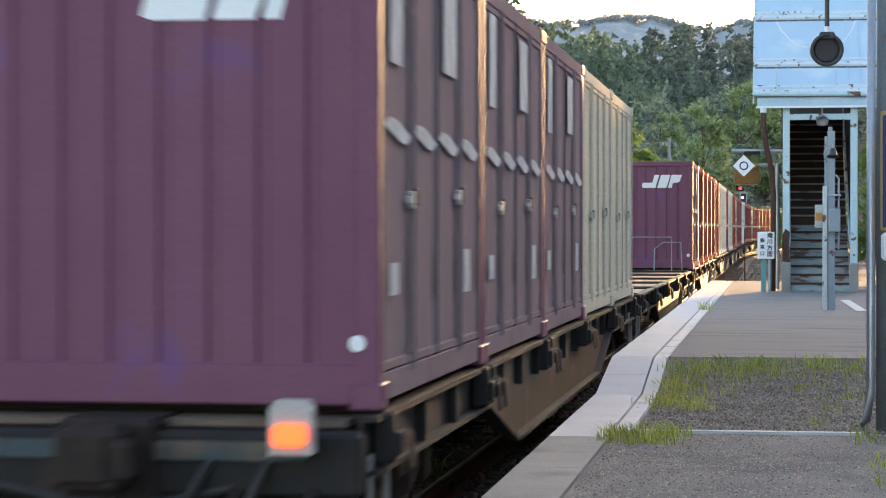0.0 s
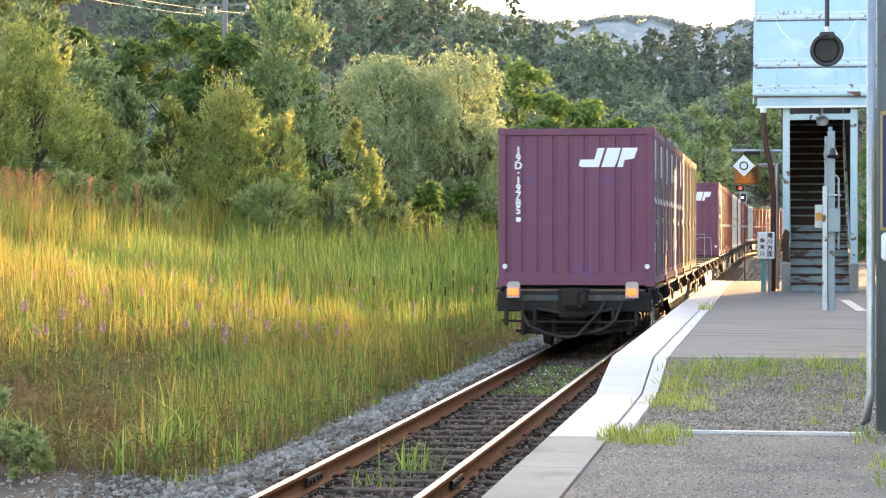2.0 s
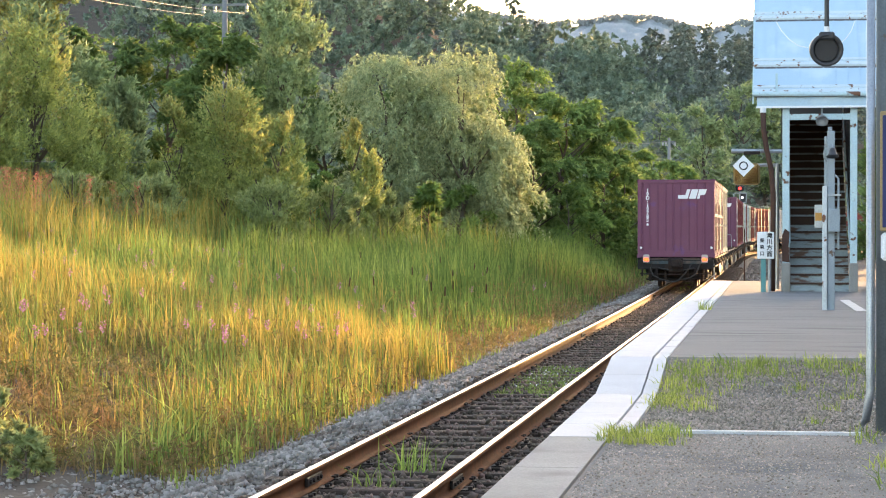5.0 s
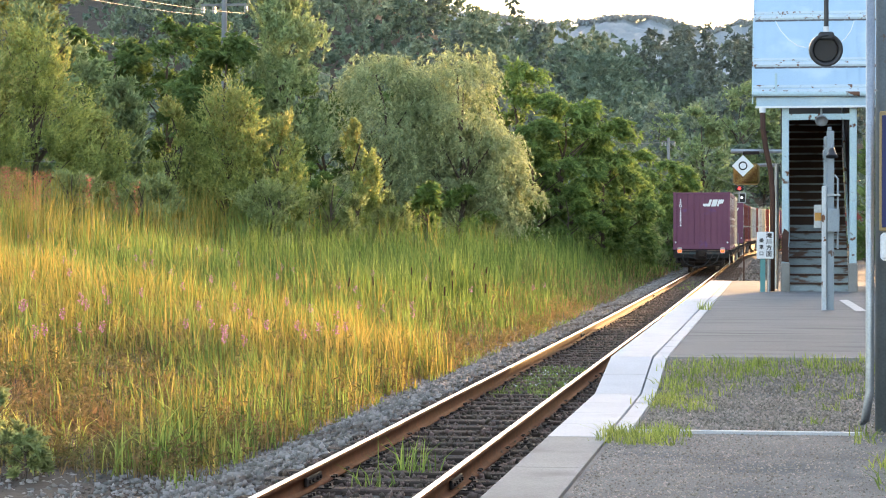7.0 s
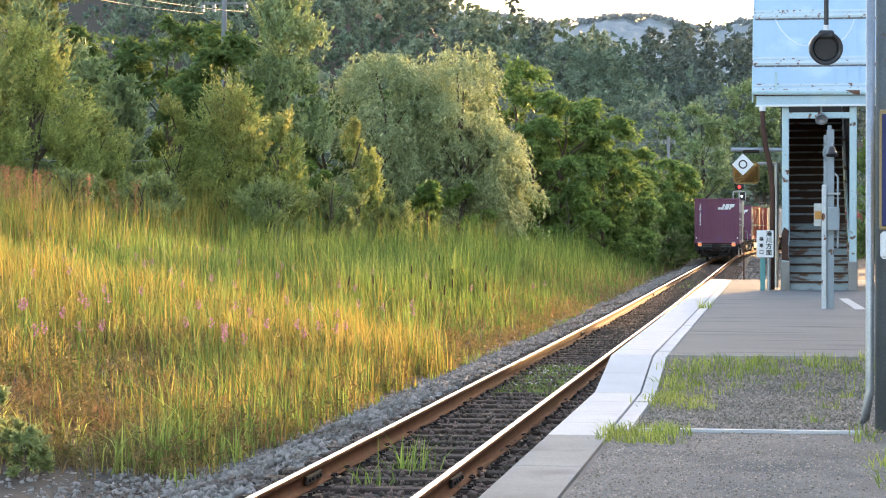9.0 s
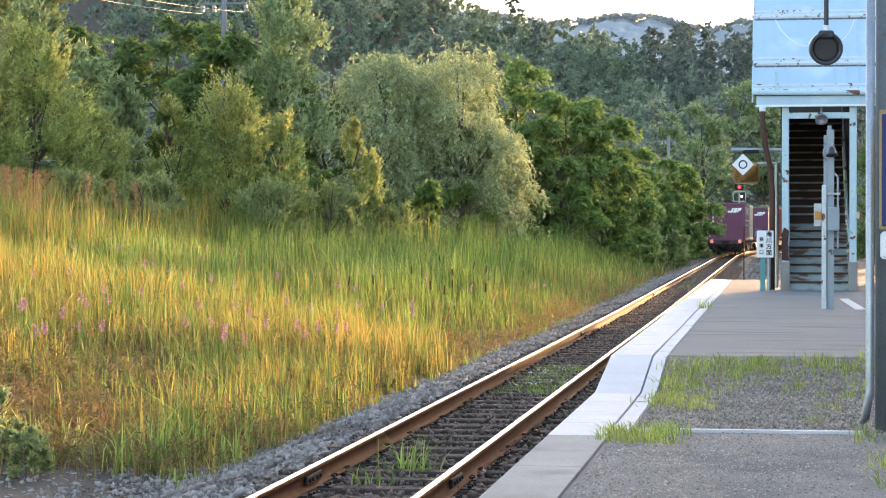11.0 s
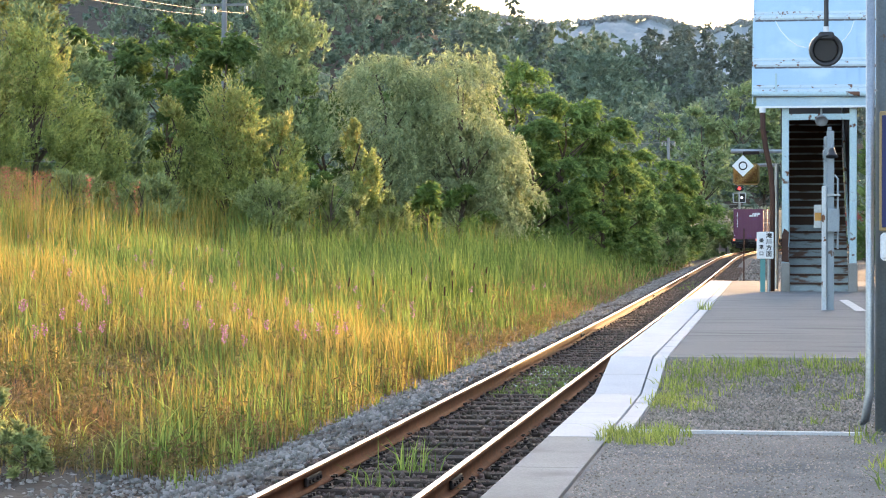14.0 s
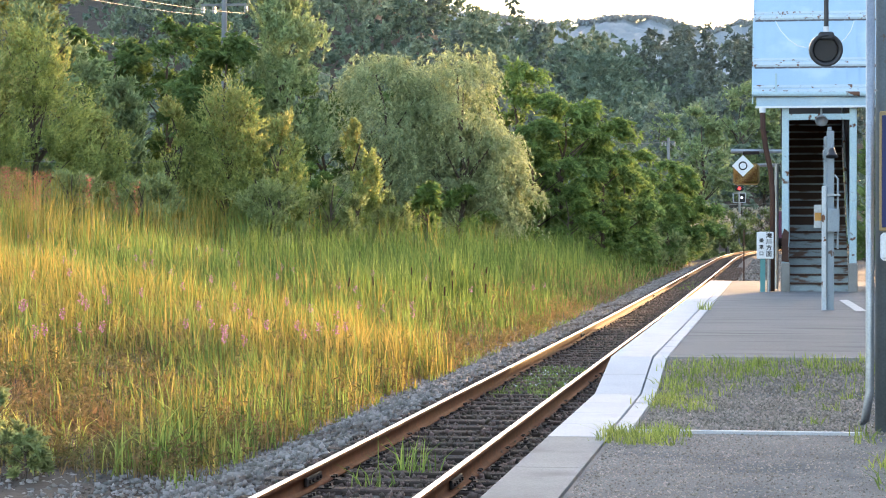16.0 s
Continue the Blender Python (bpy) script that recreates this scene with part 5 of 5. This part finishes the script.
    for x, y, h, w in ((-12.7, 81.0, 3.6, 2.3), (-10.0, 107.7, 4.1, 2.7), (-9.2, 111.8, 3.5, 2.8), (-11.5, 99.3, 3.5, 3.1), (-13.0, 92.1, 3.8, 3.0), (-17.1, 80.3, 3.8, 2.2)):
        tree(x, y, h, w, "locust", LEAF["fresh"], 9000, 0.17, "bright green feathery shrub at the field's edge", "shrub", "shrubs beside the line", 7)
    for x, y, h, w in ((-9.0, 126.1, 3.2, 3.9), (-7.7, 132.3, 3.7, 3.7), (-7.1, 140.6, 3.4, 3.6), (-6.9, 150.9, 3.9, 3.5)):
        tree(x, y, h, w, "shrub", LEAF["grey_olive"], 9000, 0.18, "dense green bank of shrubs beside the track", "shrub", "shrubs beside the line", 8)
    # flowering bank along the outside of the bend
    for s, side, h, w in ((158, -4.6, 3.9, 4.2), (167, -4.6, 4.6, 4.4), (176, -4.8, 4.9, 4.8), (185, -4.6, 5.0, 5.0), (194, -4.8, 4.8, 5.0), (203, -4.6, 4.6, 5.0), (212, -4.8, 4.8, 5.4), (222, -4.8, 5.0, 5.6), (233, -4.8, 5.0, 6.0), (245, -5.0, 5.0, 6.0)):
        p = on_track(s, side)[0]
        bush = tree(p.x, p.y, h, w, "shrub", LEAF["grey_olive"], 9000, 0.24, "dense shrub with pale blossom clusters beside the bend", "shrub", "flowering shrubs at the bend", 8)
        g = np.random.default_rng(int(s))
        a, u = g.uniform(0, math.tau, 150), g.uniform(0.45, 0.98, 150)
        c = np.stack([np.cos(a) * w / 2 * np.sqrt(1 - u ** 2.4), np.sin(a) * w / 2 * np.sqrt(1 - u ** 2.4), h * 0.93 * u + 0.1], 1)
        c = (c[:, None, :] + g.normal(0, 0.07, (150, 7, 3))).reshape(-1, 3)
        v, f = leaf_blades(g, c, np.tile((0.0, 0.0, 1.0), (len(c), 1)), 0.13, 0.35)
        part("blossom", sheet_mesh("blossom", v, f, LEAF["cream"]), None, bush, "small pale cream blossom clusters")
    for x, y, h, w in ((-6.6, 206.3, 14.0, 4.7), (-3.6, 240.9, 14.5, 6.0), (-10.9, 215.9, 12.8, 5.0), (-1.0, 247.5, 12.8, 5.8)):
        tree(x, y, h, w, "broad", LEAF["poplar"], 14000, 0.27, "pale green broadleaf tree below the hill", "tree", seed=9)
    # trees added on the far side of the line to shade part of the field
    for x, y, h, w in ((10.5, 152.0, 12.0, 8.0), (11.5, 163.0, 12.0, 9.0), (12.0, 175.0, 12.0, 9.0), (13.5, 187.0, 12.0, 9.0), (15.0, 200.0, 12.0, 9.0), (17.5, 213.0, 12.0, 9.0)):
        tree(x, y, h, w, "shrub", LEAF["dark"], 7000, 0.62, "dark green broadleaf tree added across the line for shade", "tree", "trees across the line", 10)
    for x, y, h, w in ((-7.25, 19.6, 0.55, 0.9), (-6.75, 19.3, 0.45, 0.6), (-7.5, 20.6, 0.7, 0.8)):
        tree(x, y, h, w, "broad", LEAF["grey_olive"], 1300, 0.06, "low leafy green weeds on the bare verge", "weed plant", "weeds on the verge", 11)


build_trees()


def build_far_woods():
    g = np.random.default_rng(11)
    sets = {"forest": [], "pale_forest": [], "conifer": []}
    y = 182.0
    while y < 400:
        x = -0.43 * y
        while x < 0.085 * y:
            px, py = x + g.uniform(-2, 2), y + g.uniform(-4, 4)
            h = g.uniform(7.5, 13.5) * (1.0 if py < 330 else 0.9)
            step = g.uniform(3.4, 5.4)
            if (py > 150 and off_track(px, py) < 8) or px > 24:
                x += step
                continue
            east = px > -0.055 * py
            conifer = g.random() < (0.75 if east and py > 300 else 0.45 if east and py > 240 else 0.12)
            n = 1150 if px > -0.30 * py else 280
            if conifer:
                at, along = crown(g, "cone", h * 1.2, h * 0.24, n, 8, 3)
            else:
                at, along = crown(g, g.choice(["broad", "locust", "shrub"]), h, h * g.uniform(0.34, 0.46), n, 8, 4)
            v, f = leaf_blades(g, at, along, 0.0013 * py + 0.14, 0.42)
            v += np.array([px, py, ground_z(px, py) - 0.5])
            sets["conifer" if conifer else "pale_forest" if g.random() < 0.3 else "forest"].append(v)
            x += step
        y += 10.5 + 0.02 * (y - 180)
    text = dict(forest=("far_woods", "dense mixed green woods covering the hillside"), pale_forest=("pale_woods", "paler broadleaf crowns among the hillside woods"),
                conifer=("conifer_woods", "dark conifers standing on the hill's crest"))
    for key, vs in sets.items():
        v = np.concatenate(vs)
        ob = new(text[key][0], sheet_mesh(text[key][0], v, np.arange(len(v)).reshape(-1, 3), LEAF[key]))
        tagged(ob, text[key][1], "woods", kind="stuff")


build_far_woods()


def far_hill_z(x, y):
    top = np.interp(x, [-900, -330, -235, -196, -160, -115, -86, -62, -42, -24, 0, 60, 160, 400], [214, 172, 160, 154, 147, 153, 151, 146, 140, 147, 147, 128, 60, 0])
    return float(top - abs(y - 1560) * 0.30 + 4 * noise.noise((x * 0.03, y * 0.03, 0)))


def build_far_hill():
    g = np.random.default_rng(12)
    xs, ys = np.concatenate([np.linspace(-900, -340, 29), np.linspace(-336, 96, 289), np.linspace(110, 420, 17)]), np.concatenate([np.linspace(1100, 1380, 12), np.linspace(1390, 1574, 62), np.linspace(1600, 2000, 12)])
    v = [(x, y, far_hill_z(x, y) + 3.2 * noise.noise((x * 0.11, y * 0.07, 4)) + 2.6 * abs(noise.noise((x * 0.27, y * 0.2, 9)))) for y in ys for x in xs]
    n = len(xs)
    f = [(j * n + i, j * n + i + 1, (j + 1) * n + i + 1, (j + 1) * n + i) for j in range(len(ys) - 1) for i in range(n - 1)]
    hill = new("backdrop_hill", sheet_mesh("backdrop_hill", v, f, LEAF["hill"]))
    tagged(hill, "distant wooded mountain with haze in its colour", "mountain", kind="structure")
    c = []
    for _ in range(420):
        x = g.uniform(-330, 90)
        z = far_hill_z(x, 1558)
        c.append(g.normal(0, 1, (34, 3)) * (1.8, 3.0, 1.3) + (x, 1558, z + g.uniform(0.5, 2.5)))
    c = np.concatenate(c)
    v, f = leaf_blades(g, c, np.tile((0.0, 0.0, 1.0), (len(c), 1)), 2.0, 0.3)
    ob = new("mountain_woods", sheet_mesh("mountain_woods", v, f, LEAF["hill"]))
    tagged(ob, "distant mountain tree crowns with haze in their colour", "woods", kind="stuff")


build_far_hill()


def blades(name, pts, heights, mat, label, category, seed, width=0.008, lean=0.17):
    """Bent tapering blades on the points, as one object."""
    g = np.random.default_rng(seed)
    p = np.asarray(pts, float)
    n = len(p)
    a, b = g.uniform(0, math.tau, n), g.uniform(0, math.tau, n)
    side = np.stack([np.cos(a), np.sin(a), np.zeros(n)], 1)
    h = np.asarray(heights)[:, None]
    bend = np.stack([np.cos(b) - 0.25, np.sin(b), np.zeros(n)], 1) * h * lean * (0.1 + 2.6 * g.random((n, 1)) ** 2.2)
    w = np.maximum(width, 0.00021 * np.hypot(p[:, 0], p[:, 1]))[:, None] * g.uniform(0.6, 1.4, (n, 1))
    up = np.array([0, 0, 1.0])
    mid = p + bend * 0.35 + up * h * 0.6
    tip = p + bend * 1.05 + up * h * g.uniform(0.86, 1.0, (n, 1))
    v = np.stack([p - side * w, p + side * w, mid + side * w * 0.8, mid - side * w * 0.8, tip], 1).reshape(-1, 3)
    k = (np.arange(n) * 5)[:, None]
    f = np.concatenate([k + [0, 1, 2], k + [0, 2, 3], k + [3, 2, 4]], 0)
    ob = new(name, sheet_mesh(name, v, f, mat))
    return tagged(ob, label, category, kind="stuff")


def smooth_noise(x, y, s, o=0.0):
    return noise.noise((x * s + o, y * s - o, o * 3.1))


def build_field():
    g = np.random.default_rng(21)
    sets = {k: ([], []) for k in ("reed", "green", "yellow", "rust", "turf")}
    herbs = []
    left = math.tan(radians(21.2))
    n = 0
    while n < 21000:
        y = 17.0 + 148 * g.random() ** 1.5
        x0 = -left * y - 0.6
        if y < 19.5 + 0.8 * g.random():
            continue
        x1 = -5.25 - 0.010 * max(0, y - 60) + 0.22 * smooth_noise(0, y, 0.5) + 0.12 * smooth_noise(0, y, 1.7)
        if x0 > x1:
            continue
        if g.random() > (x1 - x0) / (left * y) * 1.15:
            continue
        x = g.uniform(x0, x1)
        n += 1
        if x < -6.2 and y < 26 and g.random() < 0.35:
            continue
        inside = x1 - x
        patch = smooth_noise(x, y, 0.22, 3)
        fine = smooth_noise(x, y, 0.8, 7)
        tuft = smooth_noise(x, y, 1.9, 11)
        low = max(0.0, 1.25 - math.hypot((x + 9.2) / 3.6, (y - 27.0) / 9.0)) + max(0, (22.0 - y) / 3.0) + (min(1, max(0, (27 - y) / 4)) if x < -6.2 else 0)
        back = min(1, max(0, (y - 46) / 26))
        h = min(1.0, 0.40 + inside * 0.9) * (0.88 + 0.70 * patch + 0.35 * fine + 0.35 * tuft) * (1 - 0.54 * min(1, low))
        h += 0.4 * min(1, max(0, (inside - 7) / 8)) + (0.95 * back * back * (3 - 2 * back) * min(1, inside / 3))
        rust = low * 0.95 + 0.50 * max(0, -fine) + 0.65 * max(0, -tuft) + (0.6 if inside < 0.5 and patch < 0.2 else 0)
        rust *= 1 - 0.75 * back
        verge = max(0.0, 1 - inside / 3.6) * min(1, max(0, (y - 34) / 8))
        h *= 1 - 0.62 * verge
        rust += 1.1 * verge
        strip = math.exp(-((inside - 1.6) / 1.3) ** 2) * (1 if y < 60 else 0.4)
        # yellow also paints the low sun; it thins out over the shaded far field
        yellow = 0.36 + 0.9 * patch + 0.30 * strip + 0.30 * min(1, inside / 12) - 0.70 * min(1, max(0, (y - 40) / 14)) * (1 if inside < 11 else 0.3) - 0.3 * verge
        r = g.random()
        key = "turf" if y < 22 and g.random() < 0.3 else "rust" if r < rust * 0.62 else "turf" if (y < 20.6 and r < 0.6) else "yellow" if g.random() < yellow else "green" if g.random() < 0.25 + 0.75 * min(1, back * 2) else "reed"
        z = ground_z(x, y) - 0.03
        k = 8 if y < 60 else 7
        sp = 0.05 + 0.0018 * y
        pp, hh = sets[key]
        q = g.normal(0, sp, (k, 2))
        for i in range(k):
            pp.append((x + q[i, 0], y + q[i, 1], z))
            hh.append(max(0.12, h * g.uniform(0.4, 1.25) * (0.62 if key == "rust" else 1.0)))
        if (key == "rust" or tuft < -0.1) and (y < 52 or verge > 0.2) and g.random() < 0.8:
            herbs.append((x + g.normal(0, 0.1), y + g.normal(0, 0.1), z, max(0.25, h * g.uniform(0.45, 0.95))))
    names = dict(green=("deep_green_reeds", "green reeds and cattail leaves, darkened in colour for field shade", 0.0085, 0.17), reed=("reed_grass", "tall green reed grass filling the wet field", 0.0085, 0.17), yellow=("yellow_grass", "tall yellowing grass lit by low sun", 0.0085, 0.20),
                 rust=("russet_grass", "short dry russet grass", 0.0050, 0.50), turf=("green_weeds", "low green weeds at the field's edge", 0.0075, 0.40))
    for i, (key, (pp, hh)) in enumerate(sets.items()):
        blades(names[key][0], pp, hh, LEAF[key], names[key][1], "grass", 30 + i, names[key][2], names[key][3])
    # leafy herbs: upright stalks set with small leaves
    c = np.array(herbs)
    t = g.random((len(c), 22, 1)) ** 0.8
    lean = g.normal(0, 0.10, (len(c), 1, 2))
    at = np.concatenate([c[:, None, :2] + lean * t * c[:, None, 3:] + g.normal(0, 0.02, (len(c), 22, 2)), c[:, None, 2:3] + t * c[:, None, 3:]], 2).reshape(-1, 3)
    along = np.concatenate([g.normal(0, 0.7, (len(at), 2)), np.full((len(at), 1), 0.55)], 1)
    v, f = leaf_blades(g, at, along, 0.085, 0.13)
    tagged(new("field_herbs", sheet_mesh("field_herbs", v, f, LEAF["herb"])), "leafy dull green and reddish herbs among the grass", "herbs", kind="stuff")


build_field()


def build_platform_grass():
    g = np.random.default_rng(41)
    p, h = [], []

    def tuft(x, y, k, sp, hgt, z=None):
        for _ in range(k):
            a, b = x + g.normal(0, sp), y + g.normal(0, sp)
            p.append((a, b, (deck_z(b) if z is None else z) - 0.03))
            h.append(hgt * g.uniform(0.25, 1.05))
    for _ in range(115):
        tuft(g.uniform(-0.85, 2.2), 20.5 - abs(g.normal(0, 0.55)), 16, 0.07, 0.115)
    for _ in range(60):
        tuft(-0.93 + abs(g.normal(0, 0.20)), g.uniform(17.2, 20.3), 14, 0.06, 0.115)
    for _ in range(34):
        tuft(g.uniform(-1.12, -0.62), 14.75 + g.uniform(-0.4, 0.55) + 0, 20, 0.045, 0.13)
    for _ in range(40):
        tuft(g.uniform(-0.5, 1.6), g.uniform(18.6, 20.4), 6, 0.05, 0.10)
    for x, y in ((0.30, 16.2), (0.45, 17.5), (0.2, 19.1), (0.6, 18.6)):
        tuft(x, y, 26, 0.05, 0.10)
    for _ in range(26):
        tuft(g.uniform(0.58, 0.85), g.uniform(12.0, 15.2), 12, 0.05, 0.14)
    tuft(-1.04, 33.5, 40, 0.05, 0.22)
    blades("platform_grass", p, h, LEAF["turf"], "bright green tufts of grass growing through the platform", "grass", 42, 0.0042, 0.6)
    p.clear(), h.clear()
    tuft(-3.02, 18.3, 46, 0.10, 0.42, -0.2)
    tuft(-3.15, 17.2, 30, 0.10, 0.25, -0.2)
    tuft(-3.75, 16.4, 14, 0.05, 0.22, -0.2)
    tuft(-2.7, 21.5, 12, 0.06, 0.12, -0.2)
    for _ in range(170):
        tuft(g.uniform(-3.45, -2.6), g.uniform(27.0, 32.8), 16, 0.08, 0.10, -0.18)
    for _ in range(110):
        tuft(g.uniform(-3.4, -2.65), g.uniform(75, 125), 14, 0.14, 0.14, -0.14)
    for _ in range(60):
        tuft(-5.1 + g.normal(0, 0.12), g.uniform(19, 60), 7, 0.06, 0.25, -0.42)
    blades("track_weeds", p, h, LEAF["reed"], "weeds and grass growing between the rails", "weeds", 43, 0.006, 0.45)
    pts = np.stack([g.uniform(-3.4, -2.65, 90), g.uniform(28, 32.3, 90), g.uniform(-0.13, -0.10, 90)], 1)
    v, f = leaf_quads(g, pts, 0.03, up=3)
    tagged(new("white_clover_flowers", sheet_mesh("white_clover_flowers", v, f, M["white"])), "small white blossoms between the rails", "flowers", kind="stuff")


build_platform_grass()


def build_flowers():
    g = np.random.default_rng(51)

    def spike(key, h, head, r, n, name, label, category, group):
        t = thing(name, label, category, group)
        part("stem", tube(bmesh.new(), [(0, 0, -0.05), (0.02, 0, h * 0.5), (0.0, 0.02, h)], 0.007, 5, 0.004), LEAF["reed"], t)
        c = np.stack([g.normal(0, r, n), g.normal(0, r, n), h - head * g.random(n)], 1)
        v, f = leaf_quads(g, c, 0.034)
        part("blossom", sheet_mesh("blossom", v, f, LEAF[key]), None, t)
        return t
    kinds = [spike("flower", 0.95, 0.15, 0.015, 34, "loosestrife", "purple loosestrife flower spike among the reeds", "flower", "purple flowers in the field"),
             spike("fireweed", 2.45, 0.85, 0.055, 170, "fireweed", "reddish seeding fireweed plume", "wild plant", "reddish plumes in the field")]
    head = thing("cattail", "brown cattail head on a tall stem", "cattail", "cattails in the field")
    part("stem", tube(bmesh.new(), [(0, 0, -0.05), (0.02, 0, 0.8), (0.02, 0.01, 1.45)], 0.008, 5, 0.005), LEAF["reed"], head)
    part("seed_head", tube(bmesh.new(), [(0.02, 0, 1.18), (0.02, 0, 1.21), (0.02, 0, 1.33), (0.02, 0, 1.35)], 0.014, 8), LEAF["cattail"], head)
    kinds.append(head)
    spots = [[], [], []]
    for _ in range(80):
        y = g.uniform(25, 62)
        spots[0].append((g.uniform(-0.36 * y, -6.2), y))
    for _ in range(12):
        y = g.uniform(60, 85)
        spots[0].append((g.uniform(-13, -8), y))
    for _ in range(26):
        y = g.uniform(50, 60)
        spots[1].append((-0.365 * y + abs(g.normal(0, 1.7)), y))
    for _ in range(12):
        y = g.uniform(38, 62)
        spots[2].append((-0.165 * y + g.normal(0, 1.2), y))
    for k, sp in zip(kinds, spots):
        for i, (x, y) in enumerate(sp):
            m = pose(x, y, ground_z(x, y), g.uniform(-9, 9), g.uniform(-9, 9), g.uniform(0, 360))
            if i == 0:
                k.matrix_basis = m
            else:
                copy_thing(k, m)


build_flowers()


# ---- overhead line and signal ----
def wire(name, a, b, sag, r=0.010):
    a, b = Vector(a), Vector(b)
    pts = [a.lerp(b, i / 10) - Vector((0, 0, sag * 4 * (i / 10) * (1 - i / 10))) for i in range(11)]
    ob = part(name, tube(bmesh.new(), pts, r, 5), M["wire"])
    tagged(ob, "pale sagging overhead wire", "cable", "overhead wires")


def utility_pole(x, y, top, arm):
    p = thing("utility_pole", "grey concrete utility pole with a steel crossarm", "utility pole", "utility poles")
    z = ground_z(x, y)
    part("pole", tube(bmesh.new(), [(x, y, z - 0.4), (x, y, top)], 0.16, 12, 0.11), M["pole"], p, smooth=True)
    part("crossarm", box(bmesh.new(), x - arm, x + arm, y - 0.05, y + 0.05, top - 0.35, top - 0.25, 0.008), M["pole"], p)
    for k in (-0.95, -0.45, 0.95):
        part("insulator", tube(tube(bmesh.new(), [(x + k * arm, y, top - 0.62), (x + k * arm, y, top - 0.52)], 0.07, 10), [(x + k * arm, y, top - 0.48), (x + k * arm, y, top - 0.36)], 0.07, 10), M["ceramic"], p)


utility_pole(-22.2, 87.7, 11.45, 0.95)
utility_pole(-8.0, 170.0, 9.15, 0.5)
wire("overhead_wire", (-23.1, 87.7, 10.75), (-18.9, 47.5, 7.9), 0.15)
wire("overhead_wire", (-21.35, 87.7, 10.8), (-18.4, 51.9, 8.2), 0.15)
wire("overhead_wire", (-23.1, 87.7, 10.6), (-19.15, 96.2, 8.7), 0.15)
wire("overhead_wire", (-8.0, 170.0, 8.9), (-12.2, 165.0, 8.7), 0.2)
wire("overhead_wire", (-8.0, 170.0, 8.9), (-1.2, 178.0, 5.5), 0.5)
wire("overhead_wire", (-8.2, 170.0, 8.7), (-1.3, 177.0, 5.2), 0.6)
wire("overhead_wire", (-6.4, 178.0, 4.3), (0.0, 178.0, 4.2), 0.15)
wire("overhead_wire", (-26.5, 66.0, 4.25), (-20.0, 72.0, 4.25), 0.1)


def build_signal():
    x, y = -3.14, 206.5
    s = thing("railway_signal", "grey railway signal with one red light lit above a lattice box", "railway signal", at=pose(x, y, 0))
    z = ground_z(x, y)
    part("mast", tube(bmesh.new(), [(0, 0, z - 0.3), (0, 0, 6.2)], 0.11, 10), M["zinc"], s)
    h = part("head", box(bmesh.new(), -0.40, 0.40, -0.45, -0.12, 5.68, 6.42, 0.14), M["black"], s)
    part("red_light", tube(bmesh.new(), [(0, -0.46, 5.95), (0, -0.51, 5.95)], 0.15, 14), M["signal_red"], h, "lit red signal lamp")
    for dz in (0.0, 0.88):
        part("box_rail", box(bmesh.new(), -0.6, 0.6, -0.4, -0.3, 4.6 + dz, 4.68 + dz), M["zinc"], s)
    for dx in (-0.57, 0.0, 0.57):
        part("box_bar", box(bmesh.new(), dx - 0.04, dx + 0.04, -0.4, -0.3, 4.6, 5.54), M["zinc"], s)
    k = part("lower_head", box(bmesh.new(), 0.0, 0.56, -0.38, -0.08, 4.7, 5.48, 0.06), M["black"], s)
    part("white_light", tube(bmesh.new(), [(0.22, -0.39, 5.1), (0.22, -0.45, 5.1)], 0.12, 12), M["signal_white"], k, "small white light")


build_signal()
# thin kilometre stake beside the track
st = part("marker_stake", tube(bmesh.new(), [(-0.72, 54.6, -0.5), (-0.72, 54.6, 1.95)], 0.018, 6), M["rust_pipe"])
tagged(st, "thin rusty stake standing beside the track", "stake")

motions()
